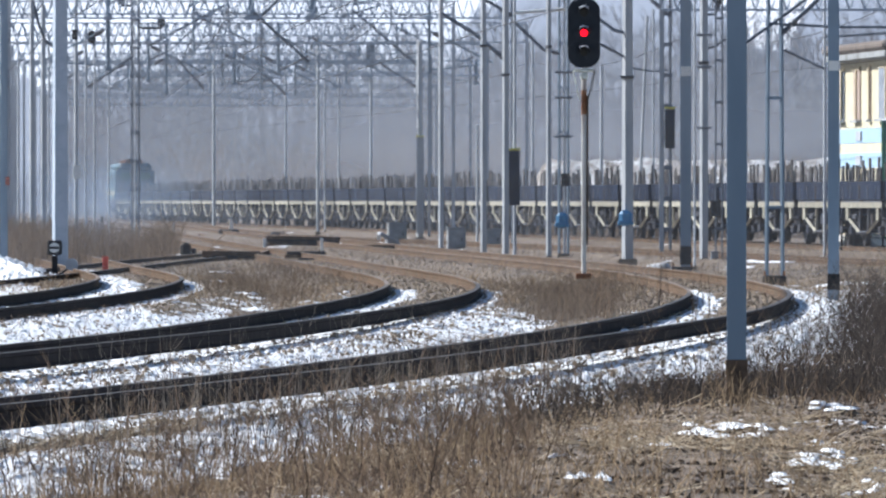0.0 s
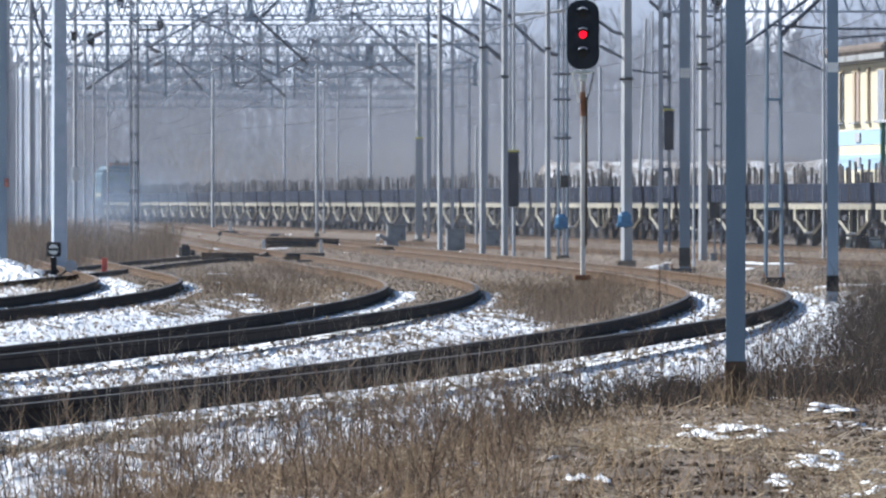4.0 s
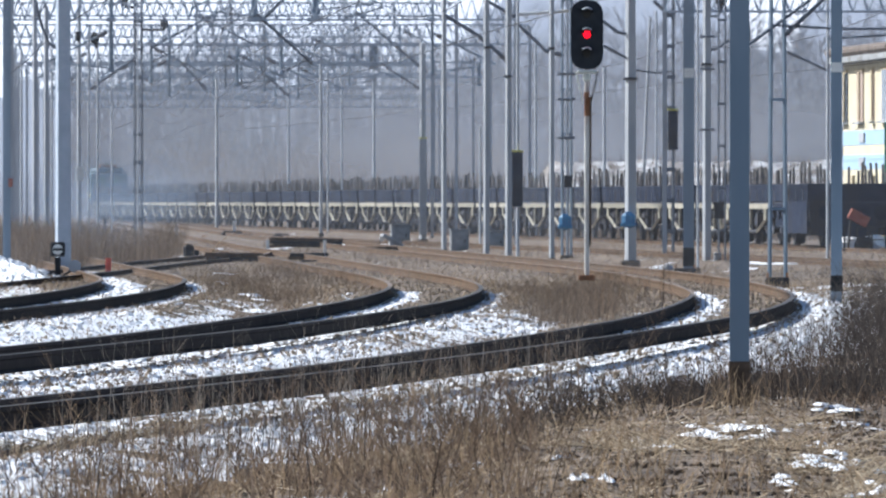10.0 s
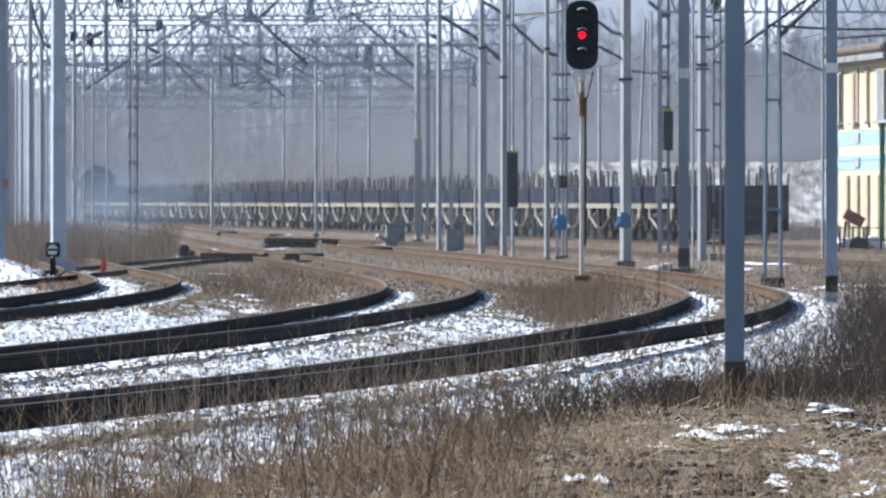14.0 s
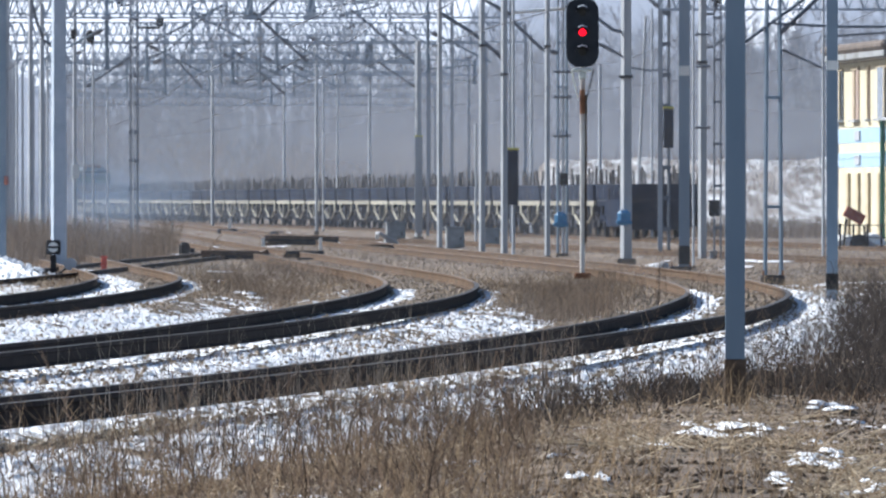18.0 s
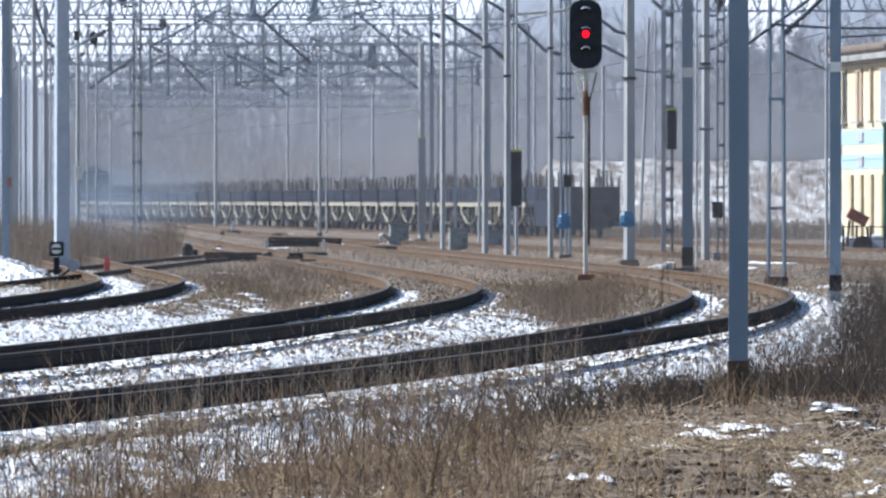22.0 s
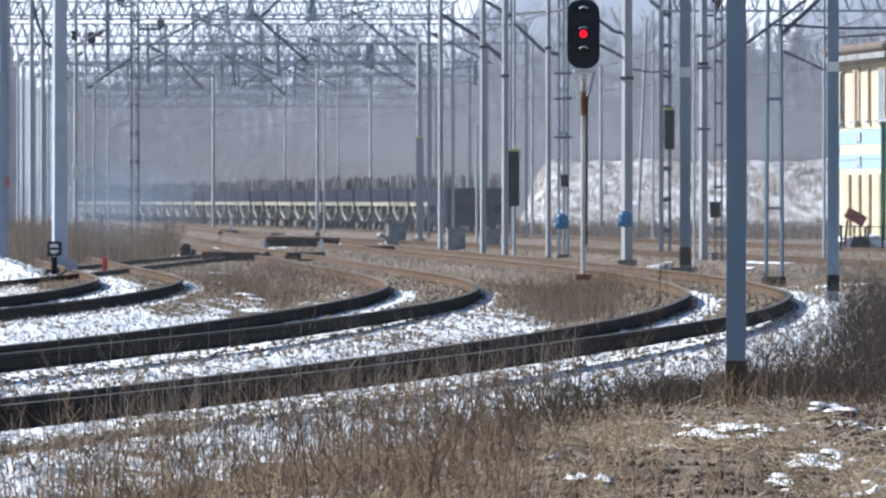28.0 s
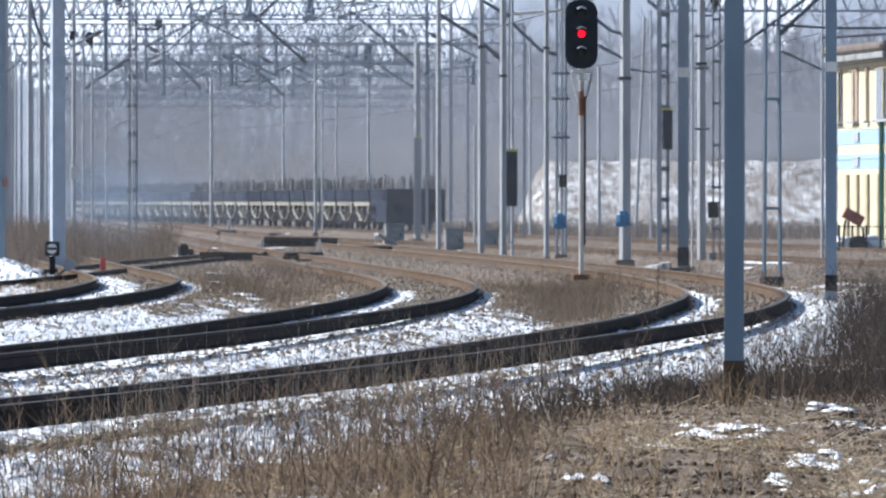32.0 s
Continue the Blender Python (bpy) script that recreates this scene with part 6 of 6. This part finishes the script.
def smoke(x, y, z, rx, ry, rz, strength, drift, tint=(0.34, 0.41, 0.54)):
    bm = B()
    bmesh.ops.create_icosphere(bm, subdivisions=4, radius=1.0)
    bmesh.ops.delete(bm, geom=[v for v in bm.verts if v.co.y > 0.01], context="VERTS")   # the near skin of the puff is enough
    for fc in bm.faces:
        fc.smooth = True
    ob = part("smoke_puff", bm, smoke_material(strength, tint))
    ob.scale = (rx, ry, rz)
    ob.location = (x, y, z)
    SMOKE.append((ob, Vector((x, y, z)), drift))
    return tagged(ob, "thin blue puff of exhaust smoke drifting over the yard", "smoke", group="exhaust smoke puffs")


BLUE_SMOKE = (0.27, 0.36, 0.5)
smoke(-22.0, 690.0, 1.6, 5.5, 1.5, 3.6, 0.42, 0.03, BLUE_SMOKE)
smoke(-18.2, 702.0, 1.9, 4.2, 1.5, 2.6, 0.34, 0.05, BLUE_SMOKE)
smoke(-9.6, 300.0, 1.3, 2.4, 0.8, 1.6, 0.3, 0.01, BLUE_SMOKE)


# air haze imitated by translucent half shells added across the view
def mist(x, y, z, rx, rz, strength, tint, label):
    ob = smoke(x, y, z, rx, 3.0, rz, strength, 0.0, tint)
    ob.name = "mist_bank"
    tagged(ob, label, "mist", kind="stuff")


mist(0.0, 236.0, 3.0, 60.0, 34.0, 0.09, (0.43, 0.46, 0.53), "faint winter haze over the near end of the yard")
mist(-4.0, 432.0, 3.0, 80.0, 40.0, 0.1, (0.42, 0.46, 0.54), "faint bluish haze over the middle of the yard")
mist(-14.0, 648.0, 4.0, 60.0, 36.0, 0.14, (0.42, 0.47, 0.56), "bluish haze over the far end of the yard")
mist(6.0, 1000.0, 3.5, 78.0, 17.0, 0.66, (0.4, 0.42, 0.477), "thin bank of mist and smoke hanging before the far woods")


def motions():
    for i, w in enumerate(WAGON):
        walk(w, [(t, at_run(run(t) + i * PITCH)) for t in STEPS])
    turns = [0.085 * k for k in range(376)] + [32.0]
    for w in WAGON:
        for part_of in w.children:
            if part_of.name.startswith("wheelset"):
                at = part_of.location.copy()
                walk(part_of, [(t, Matrix.Translation(at) @ Matrix.Rotation((run(t) - run(0)) / WHEEL_R, 4, "Y")) for t in turns])
    walk(LOCO, [(t, at_run(run(t) + WAGONS * PITCH, 17)) for t in STEPS])
    for ob, p, drift in SMOKE:
        walk(ob, [(t, Matrix.Translation(p + Vector((drift * t, 0, 0)))) for t in (0, 16, 32)])


motions()
